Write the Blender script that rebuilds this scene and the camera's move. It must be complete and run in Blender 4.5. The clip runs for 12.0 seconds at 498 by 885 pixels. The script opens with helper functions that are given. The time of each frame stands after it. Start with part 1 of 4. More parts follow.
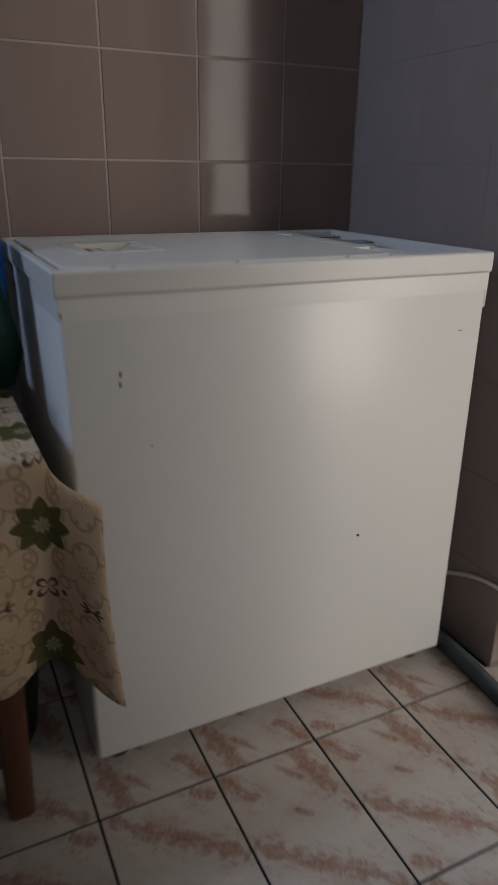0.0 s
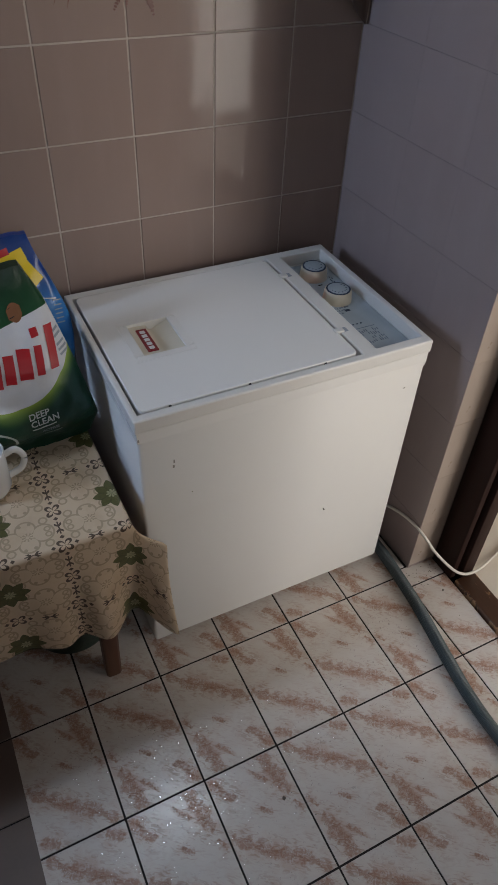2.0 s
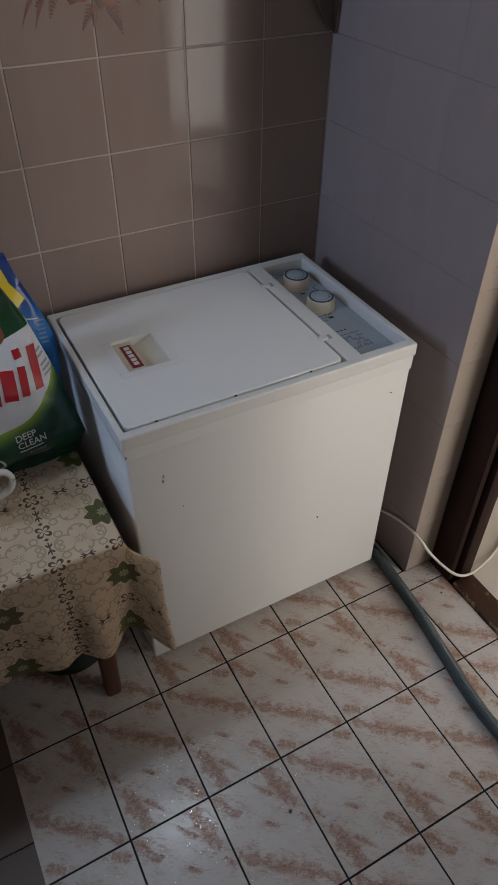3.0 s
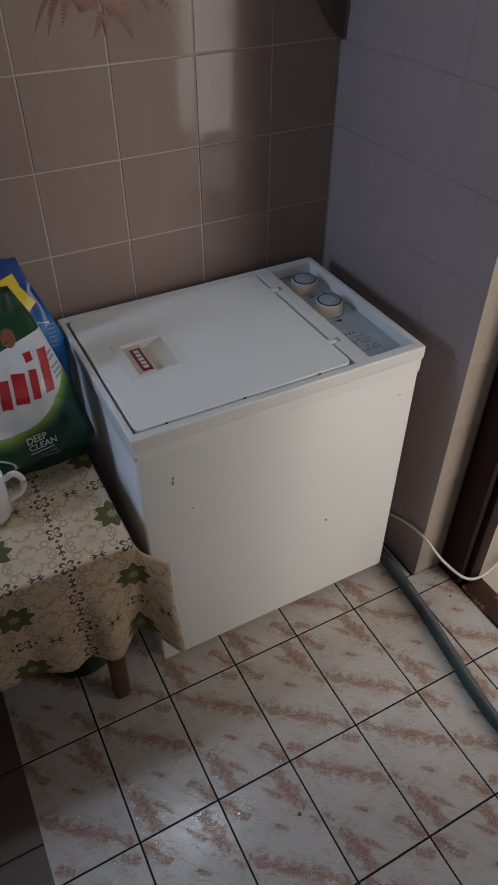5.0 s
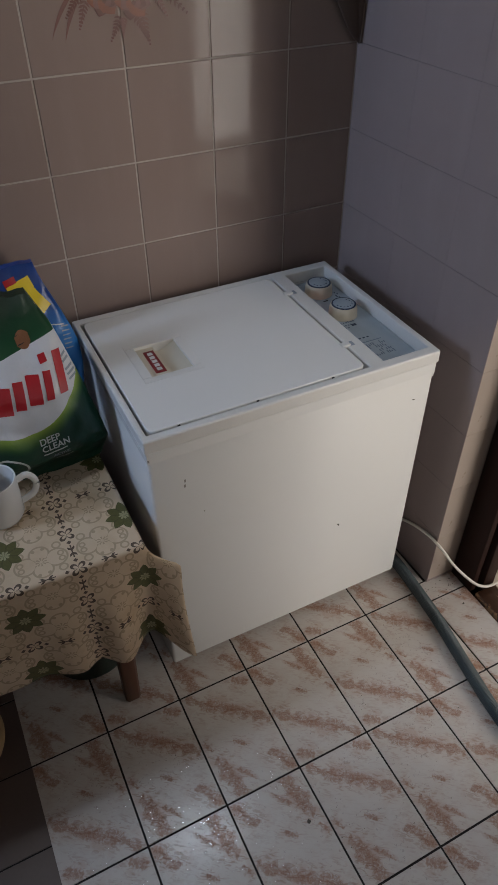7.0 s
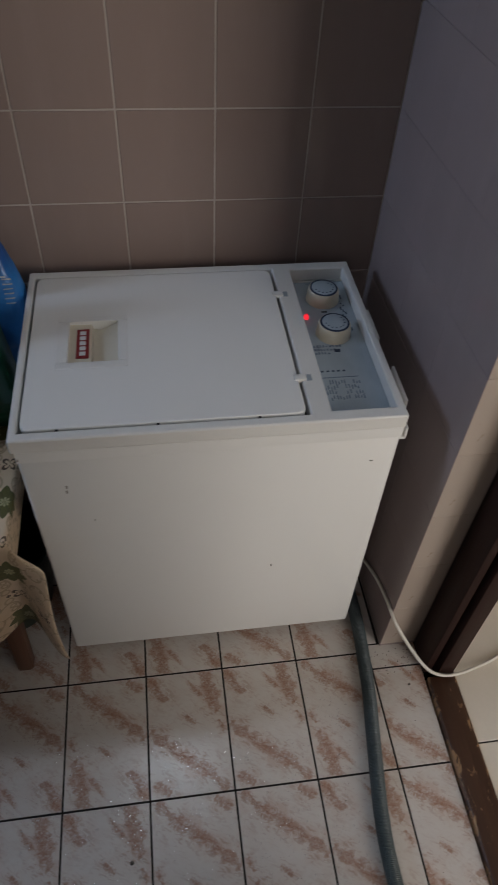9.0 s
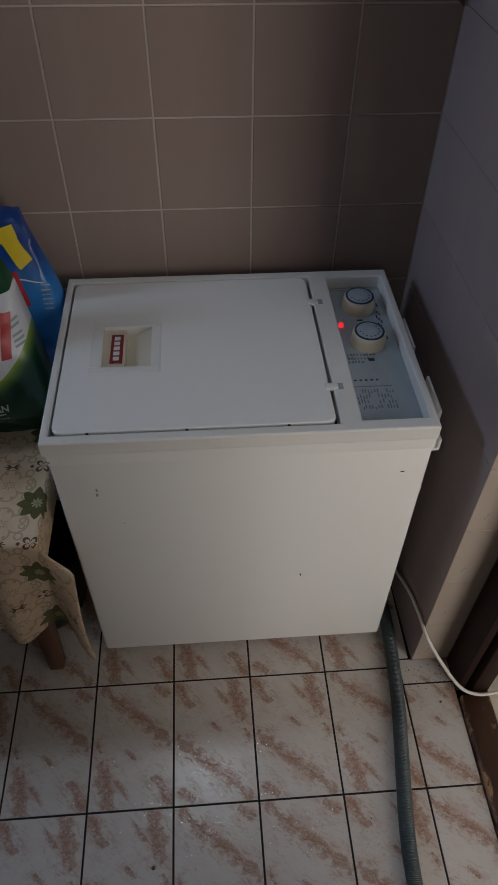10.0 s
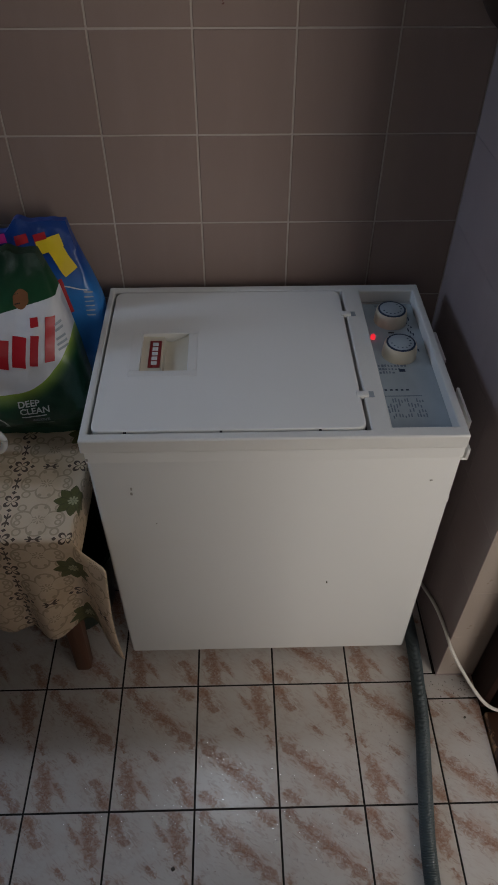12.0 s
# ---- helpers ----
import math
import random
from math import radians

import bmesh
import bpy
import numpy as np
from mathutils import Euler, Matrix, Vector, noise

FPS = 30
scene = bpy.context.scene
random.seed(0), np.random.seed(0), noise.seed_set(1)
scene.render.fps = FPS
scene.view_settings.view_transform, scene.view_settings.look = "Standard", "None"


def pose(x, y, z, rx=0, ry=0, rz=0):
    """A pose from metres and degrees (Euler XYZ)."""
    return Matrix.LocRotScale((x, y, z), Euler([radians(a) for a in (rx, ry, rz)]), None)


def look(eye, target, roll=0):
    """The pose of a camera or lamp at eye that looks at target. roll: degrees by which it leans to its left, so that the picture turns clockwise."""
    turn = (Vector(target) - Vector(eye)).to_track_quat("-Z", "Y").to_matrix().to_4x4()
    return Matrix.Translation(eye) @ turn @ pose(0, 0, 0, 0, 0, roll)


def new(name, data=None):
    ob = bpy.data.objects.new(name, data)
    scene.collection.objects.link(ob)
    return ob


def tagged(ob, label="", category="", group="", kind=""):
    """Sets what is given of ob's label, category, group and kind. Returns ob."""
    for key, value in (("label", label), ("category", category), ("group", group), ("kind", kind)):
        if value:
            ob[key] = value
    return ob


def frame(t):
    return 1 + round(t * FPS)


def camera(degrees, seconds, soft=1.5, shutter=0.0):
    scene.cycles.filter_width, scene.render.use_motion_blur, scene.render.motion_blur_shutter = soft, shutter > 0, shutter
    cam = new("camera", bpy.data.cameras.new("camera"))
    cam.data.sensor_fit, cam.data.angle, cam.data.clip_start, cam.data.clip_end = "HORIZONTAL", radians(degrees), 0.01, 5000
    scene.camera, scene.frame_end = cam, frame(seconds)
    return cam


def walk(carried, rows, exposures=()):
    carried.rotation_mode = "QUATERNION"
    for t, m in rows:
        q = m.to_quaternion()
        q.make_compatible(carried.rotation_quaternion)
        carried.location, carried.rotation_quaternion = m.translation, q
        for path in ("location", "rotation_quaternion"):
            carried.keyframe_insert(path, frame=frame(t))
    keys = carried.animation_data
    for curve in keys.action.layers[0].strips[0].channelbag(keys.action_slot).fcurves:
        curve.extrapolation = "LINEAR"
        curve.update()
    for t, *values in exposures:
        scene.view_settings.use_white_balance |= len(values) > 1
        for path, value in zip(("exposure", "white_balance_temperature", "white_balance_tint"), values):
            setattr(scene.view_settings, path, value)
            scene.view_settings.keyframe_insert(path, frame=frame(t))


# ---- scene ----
cam = camera(40.2, 12.0, shutter=0.5)
PATH = [
    (0, (-0.1, -0.61, 0.725), (0.707, 1.066, -0.01), 0.7),
    (0.2, (-0.116, -0.608, 0.879), (0.663, 0.966, -0.08), 1.6),
    (0.5, (-0.121, -0.65, 1.14), (0.565, 0.884, 0.055), 0.2),
    (0.7, (-0.109, -0.665, 1.268), (0.493, 0.815, 0.065), -0.2),
    (1, (-0.156, -0.667, 1.3), (0.465, 0.778, 0.065), -0.6),
    (1.5, (-0.187, -0.691, 1.297), (0.443, 0.639, -0.057), 1.7),
    (2, (-0.19, -0.68, 1.301), (0.506, 0.611, -0.058), 3.1),
    (2.5, (-0.175, -0.687, 1.305), (0.551, 0.626, -0.017), 1.6),
    (3, (-0.176, -0.682, 1.301), (0.537, 0.622, -0.037), 0.7),
    (3.5, (-0.173, -0.681, 1.301), (0.528, 0.635, -0.032), 0.4),
    (5.5, (-0.185, -0.691, 1.297), (0.514, 0.642, -0.02), -0.1),
    (6, (-0.183, -0.692, 1.295), (0.495, 0.66, -0.013), -0.1),
    (6.5, (-0.183, -0.69, 1.296), (0.495, 0.66, -0.015), -0.1),
    (6.8, (-0.183, -0.69, 1.296), (0.492, 0.662, -0.016), -0.2),
    (8.3, (-0.120, -0.645, 1.258), (0.395, 0.716, -0.12), -2.0),
    (8.5, (0.022, -0.63, 1.272), (0.338, 0.711, -0.178), -1.3),
    (8.7, (0.136, -0.592, 1.294), (0.377, 0.717, -0.2), 2.0),
    (9, (0.22, -0.575, 1.307), (0.463, 0.751, -0.17), 3.7),
    (9.5, (0.247, -0.56, 1.305), (0.393, 0.776, -0.176), 1.2),
    (10, (0.243, -0.574, 1.305), (0.356, 0.781, -0.162), 0.9),
    (10.5, (0.236, -0.598, 1.3), (0.313, 0.771, -0.155), 1.4),
    (11, (0.23, -0.607, 1.303), (0.267, 0.785, -0.132), 0.0),
    (11.5, (0.23, -0.616, 1.304), (0.278, 0.786, -0.122), 0.4),
    (12, (0.233, -0.612, 1.304), (0.271, 0.796, -0.116), 0.2),
]
EXPOSURES = [(0.0, -0.48), (0.7, -0.10), (1.5, -0.06), (2.0, 0.03), (2.5, -0.14), (3.5, -0.22), (5.5, -0.20), (6.0, -0.08), (8.2, -0.06), (8.6, 0.04), (9.2, -0.56), (12.0, -0.64)]
walk(cam, [(t, look(eye, target, roll)) for t, eye, target, roll in PATH], EXPOSURES)

# ---------------------------------------------------------------- world and lights
world = bpy.data.worlds.new("sky")
scene.world = world
world.use_nodes = True
wn = world.node_tree
wn.nodes.clear()
sky = wn.nodes.new("ShaderNodeTexSky")
sky.sky_type, sky.sun_disc = "NISHITA", False
sky.sun_elevation, sky.sun_rotation = radians(38), radians(200)
wb = wn.nodes.new("ShaderNodeBackground")
wb.inputs["Strength"].default_value = 0.10
wo = wn.nodes.new("ShaderNodeOutputWorld")
wn.links.new(sky.outputs[0], wb.inputs[0])
wn.links.new(wb.outputs[0], wo.inputs[0])


def window_lamp(name, place, target, width, height, watts, colour):
    data = bpy.data.lights.new(name, "AREA")
    data.shape, data.size, data.size_y = "RECTANGLE", width, height
    data.energy, data.color = watts, colour
    ob = new(name, data)
    ob.matrix_world = look(place, target)
    return ob


# Daylight in the kitchen's window, in the small high window over the tiles, and in the next room's balcony door.
window_lamp("window_daylight", (-1.53, 0.32, 1.36), (0.0, 0.20, 0.80), 0.24, 0.50, 11.0, (0.52, 0.69, 1.0))
# Weak warm fill added from behind, in an unseen window of its own.
window_lamp("rear_daylight", (-0.1, -2.33, 1.6), (-0.1, 0.0, 0.9), 1.0, 1.2, 0.8, (1.0, 0.84, 0.64))
window_lamp("balcony_daylight", (1.75, -1.92, 1.07), (1.3, 0.0, 0.7), 0.8, 2.1, 42.0, (1.0, 0.935, 0.87))
window_lamp("high_daylight", (0.15, 0.530, 2.12), (0.15, -1.0, 0.6), 0.38, 0.24, 9.5, (0.76, 0.87, 1.0))

# ---------------------------------------------------------------- materials


class Nodes:
    """A material's nodes, with short calls."""

    def __init__(self, name, rough=0.5, metal=0.0):
        self.mat = bpy.data.materials.new(name)
        self.mat.use_nodes = True
        self.tree = self.mat.node_tree
        self.bsdf = self.tree.nodes["Principled BSDF"]
        self.bsdf.inputs["Roughness"].default_value = rough
        self.bsdf.inputs["Metallic"].default_value = metal

    def add(self, kind, **values):
        node = self.tree.nodes.new("ShaderNode" + kind)
        for key, value in values.items():
            node.inputs[key.replace("_", " ")].default_value = value
        return node

    def link(self, a, b):
        self.tree.links.new(a, b)
        return self

    def feed(self, value, socket):
        if hasattr(value, "is_linked"):
            self.link(value, socket)
        else:
            socket.default_value = value

    def math(self, op, a, b=0.0, c=0.0, clamp=False):
        node = self.tree.nodes.new("ShaderNodeMath")
        node.operation, node.use_clamp = op, clamp
        for value, socket in zip((a, b, c), node.inputs):
            self.feed(value, socket)
        return node.outputs[0]

    def mix(self, factor, a, b, blend="MIX"):
        node = self.tree.nodes.new("ShaderNodeMix")
        node.data_type, node.blend_type = "RGBA", blend
        for value, socket in ((factor, node.inputs[0]), (a, node.inputs[6]), (b, node.inputs[7])):
            self.feed((*value, 1.0) if isinstance(value, tuple) and len(value) == 3 else value, socket)
        return node.outputs[2]

    def ramp(self, value, *stops):
        node = self.tree.nodes.new("ShaderNodeValToRGB")
        while len(node.color_ramp.elements) < len(stops):
            node.color_ramp.elements.new(0.5)
        for element, (at, grey) in zip(node.color_ramp.elements, stops):
            element.position = at
            element.color = (grey, grey, grey, 1) if not isinstance(grey, tuple) else (*grey, 1)
        self.link(value, node.inputs[0])
        return node.outputs[0]

    def coords(self, kind="Object"):
        return self.tree.nodes.new("ShaderNodeTexCoord").outputs[kind]

    def world_place(self):
        return self.tree.nodes.new("ShaderNodeNewGeometry").outputs["Position"]

    def random(self):
        return self.tree.nodes.new("ShaderNodeObjectInfo").outputs["Random"]

    def mapped(self, vector, scale=(1, 1, 1), turn=(0, 0, 0), offset=(0, 0, 0)):
        node = self.tree.nodes.new("ShaderNodeMapping")
        self.link(vector, node.inputs[0])
        node.inputs["Location"].default_value = offset
        node.inputs["Rotation"].default_value = [radians(a) for a in turn]
        node.inputs["Scale"].default_value = scale
        return node.outputs[0]

    def shifted(self, vector, amount):
        """The vector, moved by a number times a fixed step, so that each object gets its own part of a pattern."""
        step = self.tree.nodes.new("ShaderNodeVectorMath")
        step.operation = "MULTIPLY_ADD"
        self.feed(amount, step.inputs[0])
        step.inputs[1].default_value = (13.0, 7.0, 5.0)
        self.link(vector, step.inputs[2])
        return step.outputs[0]

    def noise(self, vector, scale, detail=4.0, rough=0.55, distort=0.0):
        node = self.add("TexNoise", Scale=scale, Detail=detail, Roughness=rough, Distortion=distort)
        self.link(vector, node.inputs["Vector"])
        return node.outputs["Fac"]

    def bump(self, height, strength, distance):
        node = self.add("Bump", Strength=strength, Distance=distance)
        self.link(height, node.inputs["Height"])
        self.link(node.outputs[0], self.bsdf.inputs["Normal"])

    def colour(self, value):
        self.feed((*value, 1.0) if isinstance(value, tuple) else value, self.bsdf.inputs["Base Color"])
        return self

    def rough(self, value):
        self.feed(value, self.bsdf.inputs["Roughness"])
        return self


def plain(name, colour, rough=0.5, metal=0.0, vary=0.10, scale=30.0, bump=0.15, depth=0.001):
    """A worn surface of one colour: blotches, fine grain and a slight relief."""
    m = Nodes(name, rough, metal)
    at = m.coords()
    big, fine = m.noise(at, scale * 0.25), m.noise(at, scale * 4)
    dark = tuple(c * (1 - vary) for c in colour)
    light = tuple(min(1, c * (1 + vary * 0.6)) for c in colour)
    m.colour(m.mix(m.math("ADD", m.math("MULTIPLY", big, 0.7), m.math("MULTIPLY", fine, 0.3)), dark, light))
    m.rough(m.math("MULTIPLY_ADD", fine, 0.16, rough - 0.08))
    m.bump(fine, bump, depth)
    return m.mat


def make_wall_tile(name, dark, light, gloss):
    m = Nodes(name, 0.2)
    at = m.shifted(m.coords(), m.random())
    base = m.mix(m.random(), dark, light)
    cloud = m.noise(at, 14, 5)
    streak = m.noise(m.mapped(at, (26, 4, 26)), 1.0, 4)
    base = m.mix(m.math("MULTIPLY", m.ramp(cloud, (0.4, 0.0), (0.75, 1.0)), 0.12), base, (0.22, 0.175, 0.15))
    base = m.mix(m.math("MULTIPLY", m.ramp(streak, (0.5, 0.0), (0.8, 1.0)), 0.05), base, (0.52, 0.47, 0.43))
    m.colour(base)
    m.rough(m.math("ADD", m.math("MULTIPLY", m.ramp(streak, (0.4, 0.0), (0.8, 1.0)), 0.12), 0.06))
    m.bsdf.inputs["Specular IOR Level"].default_value = gloss
    m.bump(m.math("ADD", m.noise(at, 9, 2), m.math("MULTIPLY", streak, 0.05)), 0.2, 0.002)
    return m.mat


def make_floor_tile():
    """White glaze with the printed marbling that all these tiles share: slanting rust streaks of crumbs."""
    m = Nodes("marbled floor tile", 0.28)
    m.bsdf.inputs["Specular IOR Level"].default_value = 0.24
    flat = m.coords()
    warp = m.noise(flat, 42, 2, 0.5)
    warp_b = m.noise(m.mapped(flat, offset=(3, 5, 1)), 42, 2, 0.5)
    sep = m.tree.nodes.new("ShaderNodeSeparateXYZ")
    m.link(flat, sep.inputs[0])
    x = m.math("ADD", sep.outputs[0], m.math("MULTIPLY_ADD", warp, 0.024, -0.012))
    y = m.math("ADD", sep.outputs[1], m.math("MULTIPLY_ADD", warp_b, 0.024, -0.012))
    # Each streak: its two ends in parts of the tile's width and height, and its half width in metres.
    streaks = ((0.10, 0.97, 0.25, 0.85, 0.0045), (0.25, 0.85, 0.60, 0.69, 0.0078), (0.60, 0.69, 0.95, 0.50, 0.0068), (0.80, 0.97, 0.88, 0.90, 0.0060),
               (0.13, 0.34, 0.23, 0.04, 0.0085), (0.42, 0.43, 0.52, 0.38, 0.0038), (0.80, 0.20, 0.95, 0.05, 0.0072), (0.07, 0.52, 0.12, 0.44, 0.0030), (0.30, 0.20, 0.45, 0.10, 0.0020))
    near = 9.0
    for u0, v0, u1, v1, half in streaks:
        ax, ay, bx, by = (u0 - 0.5) * 0.148, (v0 - 0.5) * 0.2235, (u1 - 0.5) * 0.148, (v1 - 0.5) * 0.2235
        dx, dy = bx - ax, by - ay
        px, py = m.math("SUBTRACT", x, ax), m.math("SUBTRACT", y, ay)
        along = m.math("ADD", m.math("MULTIPLY", px, dx / (dx * dx + dy * dy)), m.math("MULTIPLY", py, dy / (dx * dx + dy * dy)), clamp=True)
        ox, oy = m.math("SUBTRACT", px, m.math("MULTIPLY", along, dx)), m.math("SUBTRACT", py, m.math("MULTIPLY", along, dy))
        away = m.math("POWER", m.math("ADD", m.math("MULTIPLY", ox, ox), m.math("MULTIPLY", oy, oy)), 0.5)
        near = m.math("MINIMUM", near, m.math("DIVIDE", away, half))
    worm = m.noise(flat, 135, 2, 0.5, 1.4)
    cloud = m.noise(m.mapped(flat, offset=(2, 4, 0)), 34, 4, 0.6)
    swirl = m.noise(m.mapped(m.mapped(flat, turn=(0, 0, 35)), (50, 150, 50)), 1.0, 2, 0.5, 1.4)
    grain = m.noise(flat, 260, 3, 0.6)
    soft = m.ramp(m.math("MULTIPLY", near, 0.4), (0.08, 1.0), (0.84, 0.0))
    halo = m.ramp(m.math("MULTIPLY", near, 0.2), (0.08, 1.0), (0.95, 0.0))
    cells = m.add("TexVoronoi", Scale=95.0)
    m.link(m.mapped(flat, (1, 1.5, 1)), cells.inputs["Vector"])
    bubble = m.ramp(cells.outputs["Distance"], (0.12, 1.0), (0.42, 0.0))
    crumbs = m.math("MULTIPLY_ADD", bubble, -0.34, m.math("MULTIPLY", soft, m.math("MULTIPLY_ADD", worm, 1.5, 0.25)))
    strong = m.math("MULTIPLY", m.ramp(crumbs, (0.26, 0.0), (0.62, 1.0)), m.ramp(m.noise(m.mapped(flat, offset=(7, 1, 2)), 120, 2, 0.5, 1.6), (0.34, 0.15), (0.56, 1.0)))
    patch = m.math("MULTIPLY", m.ramp(cloud, (0.46, 0.0), (0.64, 1.0)), m.math("MULTIPLY_ADD", halo, 0.85, 0.16))
    lines = m.math("MULTIPLY", m.ramp(swirl, (0.53, 0.0), (0.63, 1.0)), m.math("MULTIPLY_ADD", halo, 0.8, m.math("MULTIPLY_ADD", patch, 0.4, 0.16)), clamp=True)
    own = m.random()
    place = m.shifted(flat, own)
    base = m.mix(m.noise(place, 12, 3), (0.53, 0.49, 0.45), (0.61, 0.57, 0.53))
    base = m.mix(m.math("MULTIPLY", halo, 0.24), base, (0.50, 0.38, 0.31))
    base = m.mix(m.math("MULTIPLY", patch, 0.72), base, (0.44, 0.29, 0.225))
    base = m.mix(m.math("MULTIPLY", lines, 0.62), base, (0.33, 0.215, 0.17))
    rust = m.mix(grain, (0.255, 0.112, 0.064), (0.36, 0.195, 0.125))
    base = m.mix(m.math("MULTIPLY", strong, 0.66), base, rust)
    grime = m.ramp(m.noise(place, 170, 4, 0.7), (0.70, 0.0), (0.78, 1.0))
    base = m.mix(m.math("MULTIPLY", grime, 0.5), base, (0.13, 0.10, 0.085))
    m.colour(base)
    m.rough(m.math("MULTIPLY_ADD", m.noise(place, 30, 4), 0.14, 0.10))
    m.bump(m.math("ADD", m.math("MULTIPLY_ADD", bubble, m.math("MULTIPLY", soft, 0.6), m.math("MULTIPLY", worm, m.math("MULTIPLY", lines, 0.9))), m.math("MULTIPLY", m.noise(flat, 45, 3), 0.30)), 0.60, 0.0014)
    return m.mat


def make_enamel():
    m = Nodes("white enamel", 0.3)
    at = m.coords()
    big = m.noise(at, 5, 4)
    fine = m.noise(at, 160, 3)
    base = m.mix(big, (0.735, 0.73, 0.705), (0.755, 0.75, 0.725))
    base = m.mix(m.math("MULTIPLY", m.ramp(m.noise(m.mapped(at, (3, 3, 22)), 1.0, 5), (0.55, 0.0), (0.8, 1.0)), 0.06), base, (0.66, 0.60, 0.50))
    m.colour(base)
    m.rough(0.27)
    m.bump(fine, 0.04, 0.0006)
    return m.mat


def make_cloth():
    """Oilcloth: chains of dark blossoms in a grid, a green star in each field, pale scrolls between."""
    m = Nodes("patterned oilcloth", 0.45)
    uv = m.coords("UV")
    sep = m.tree.nodes.new("ShaderNodeSeparateXYZ")
    m.link(uv, sep.inputs[0])
    u, v = sep.outputs[0], sep.outputs[1]
    fu, fv = 0.194, 0.150

    def cell(value, size, shift):
        """The distance to the middle of the repeat, in metres, from -size/2 to size/2."""
        part = m.math("FRACT", m.math("DIVIDE", m.math("ADD", value, shift), size))
        return m.math("MULTIPLY", m.math("SUBTRACT", part, 0.5), size)

    cu, cv = cell(u, fu, 0.102 + 10 * fu), cell(v, fv, 10 * fv)
    au = m.math("SUBTRACT", fu / 2, m.math("ABSOLUTE", cu))
    av = m.math("SUBTRACT", fv / 2, m.math("ABSOLUTE", cv))

    def polar(x, y):
        return m.math("POWER", m.math("ADD", m.math("MULTIPLY", x, x), m.math("MULTIPLY", y, y)), 0.5), m.math("ARCTAN2", y, x)

    r, angle = polar(cu, cv)
    saw = m.math("FRACT", m.math("ADD", m.math("MULTIPLY", angle, 8 / (2 * math.pi)), 8.5))
    ray = m.math("SUBTRACT", 1.0, m.math("MULTIPLY", m.math("ABSOLUTE", m.math("SUBTRACT", saw, 0.5)), 2.0))
    star = m.math("LESS_THAN", r, m.math("MULTIPLY_ADD", ray, 0.0105, 0.0215))
    spot = m.math("ABSOLUTE", m.math("COSINE", m.math("MULTIPLY", angle, 4.0)))
    heart = m.math("MULTIPLY", m.math("LESS_THAN", r, m.math("MULTIPLY_ADD", spot, 0.0045, 0.0050)), m.math("GREATER_THAN", m.math("ADD", spot, m.math("MULTIPLY", r, 60.0)), 0.55))
    leaf_line = m.math("LESS_THAN", m.math("ABSOLUTE", m.math("SUBTRACT", ray, 0.10)), 0.07)
    # A medallion of scrolls round a small blossom in each quarter of a field.
    qu, qv = cell(u, fu / 2, 0.102 + 10 * fu), cell(v, fv / 2, 10 * fv)
    mu, mv = m.math("ABSOLUTE", qu), m.math("ABSOLUTE", qv)

    def away(x, y):
        return polar(m.math("SUBTRACT", mu, x), m.math("SUBTRACT", mv, y))[0]

    def stroke(value, half):
        return m.ramp(m.math("MULTIPLY", m.math("ABSOLUTE", value), 0.5 / half), (0.40, 1.0), (0.62, 0.0))

    lobes = m.math("MINIMUM", m.math("SUBTRACT", away(0.024, 0.0), 0.0165), m.math("SUBTRACT", away(0.0, 0.016), 0.0150))
    gap = m.math("GREATER_THAN", m.math("ADD", m.math("MULTIPLY", mv, 1.6), m.math("MULTIPLY", mu, 0.3)), 0.0085)
    curls = m.math("MULTIPLY", stroke(lobes, 0.0015), gap)
    curls = m.math("MAXIMUM", curls, stroke(m.math("SUBTRACT", away(0.0290, 0.0235), 0.0060), 0.0014))
    curls = m.math("MAXIMUM", curls, stroke(m.math("SUBTRACT", away(0.0315, 0.0055), 0.0042), 0.0013))
    curls = m.math("MAXIMUM", curls, m.math("LESS_THAN", away(0.0075, 0.0245), 0.0030))

    def chain(across, along, size):
        """Blossoms of four petals at every half field, sprigs with leaf pairs between them."""
        step = size / 2
        s = m.math("MULTIPLY", m.math("SUBTRACT", m.math("FRACT", m.math("ADD", m.math("DIVIDE", along, step), 20.5)), 0.5), step)
        o = m.math("SUBTRACT", step / 2, m.math("ABSOLUTE", s))
        q, turn = polar(s, across)
        edge = m.math("MULTIPLY", m.math("POWER", m.math("ABSOLUTE", m.math("SINE", m.math("MULTIPLY", turn, 2.0))), 0.6), 0.0150)
        petals = m.math("MULTIPLY", m.math("LESS_THAN", q, edge), m.math("GREATER_THAN", q, m.math("MULTIPLY_ADD", edge, 1.15, -0.0072)))
        leaves = m.math("LESS_THAN", m.math("ABSOLUTE", m.math("SUBTRACT", m.math("SUBTRACT", o, 0.0035), m.math("MULTIPLY", across, 0.9))), 0.0024)
        leaves = m.math("MULTIPLY", leaves, m.math("LESS_THAN", across, 0.0056))
        buds = m.math("LESS_THAN", m.math("ABSOLUTE", m.math("SUBTRACT", m.math("ABSOLUTE", s), 0.0180)), m.math("MULTIPLY_ADD", across, -0.9, 0.0038))
        stem = m.math("MULTIPLY", m.math("LESS_THAN", across, 0.0011), m.math("LESS_THAN", o, 0.0130))
        return m.math("MAXIMUM", m.math("MAXIMUM", petals, leaves), m.math("MAXIMUM", stem, buds))

    q, turn = polar(qu, qv)
    daisy = m.math("MULTIPLY", m.math("LESS_THAN", q, 0.0085), m.math("GREATER_THAN", m.math("COSINE", m.math("MULTIPLY", turn, 8.0)), 0.1))
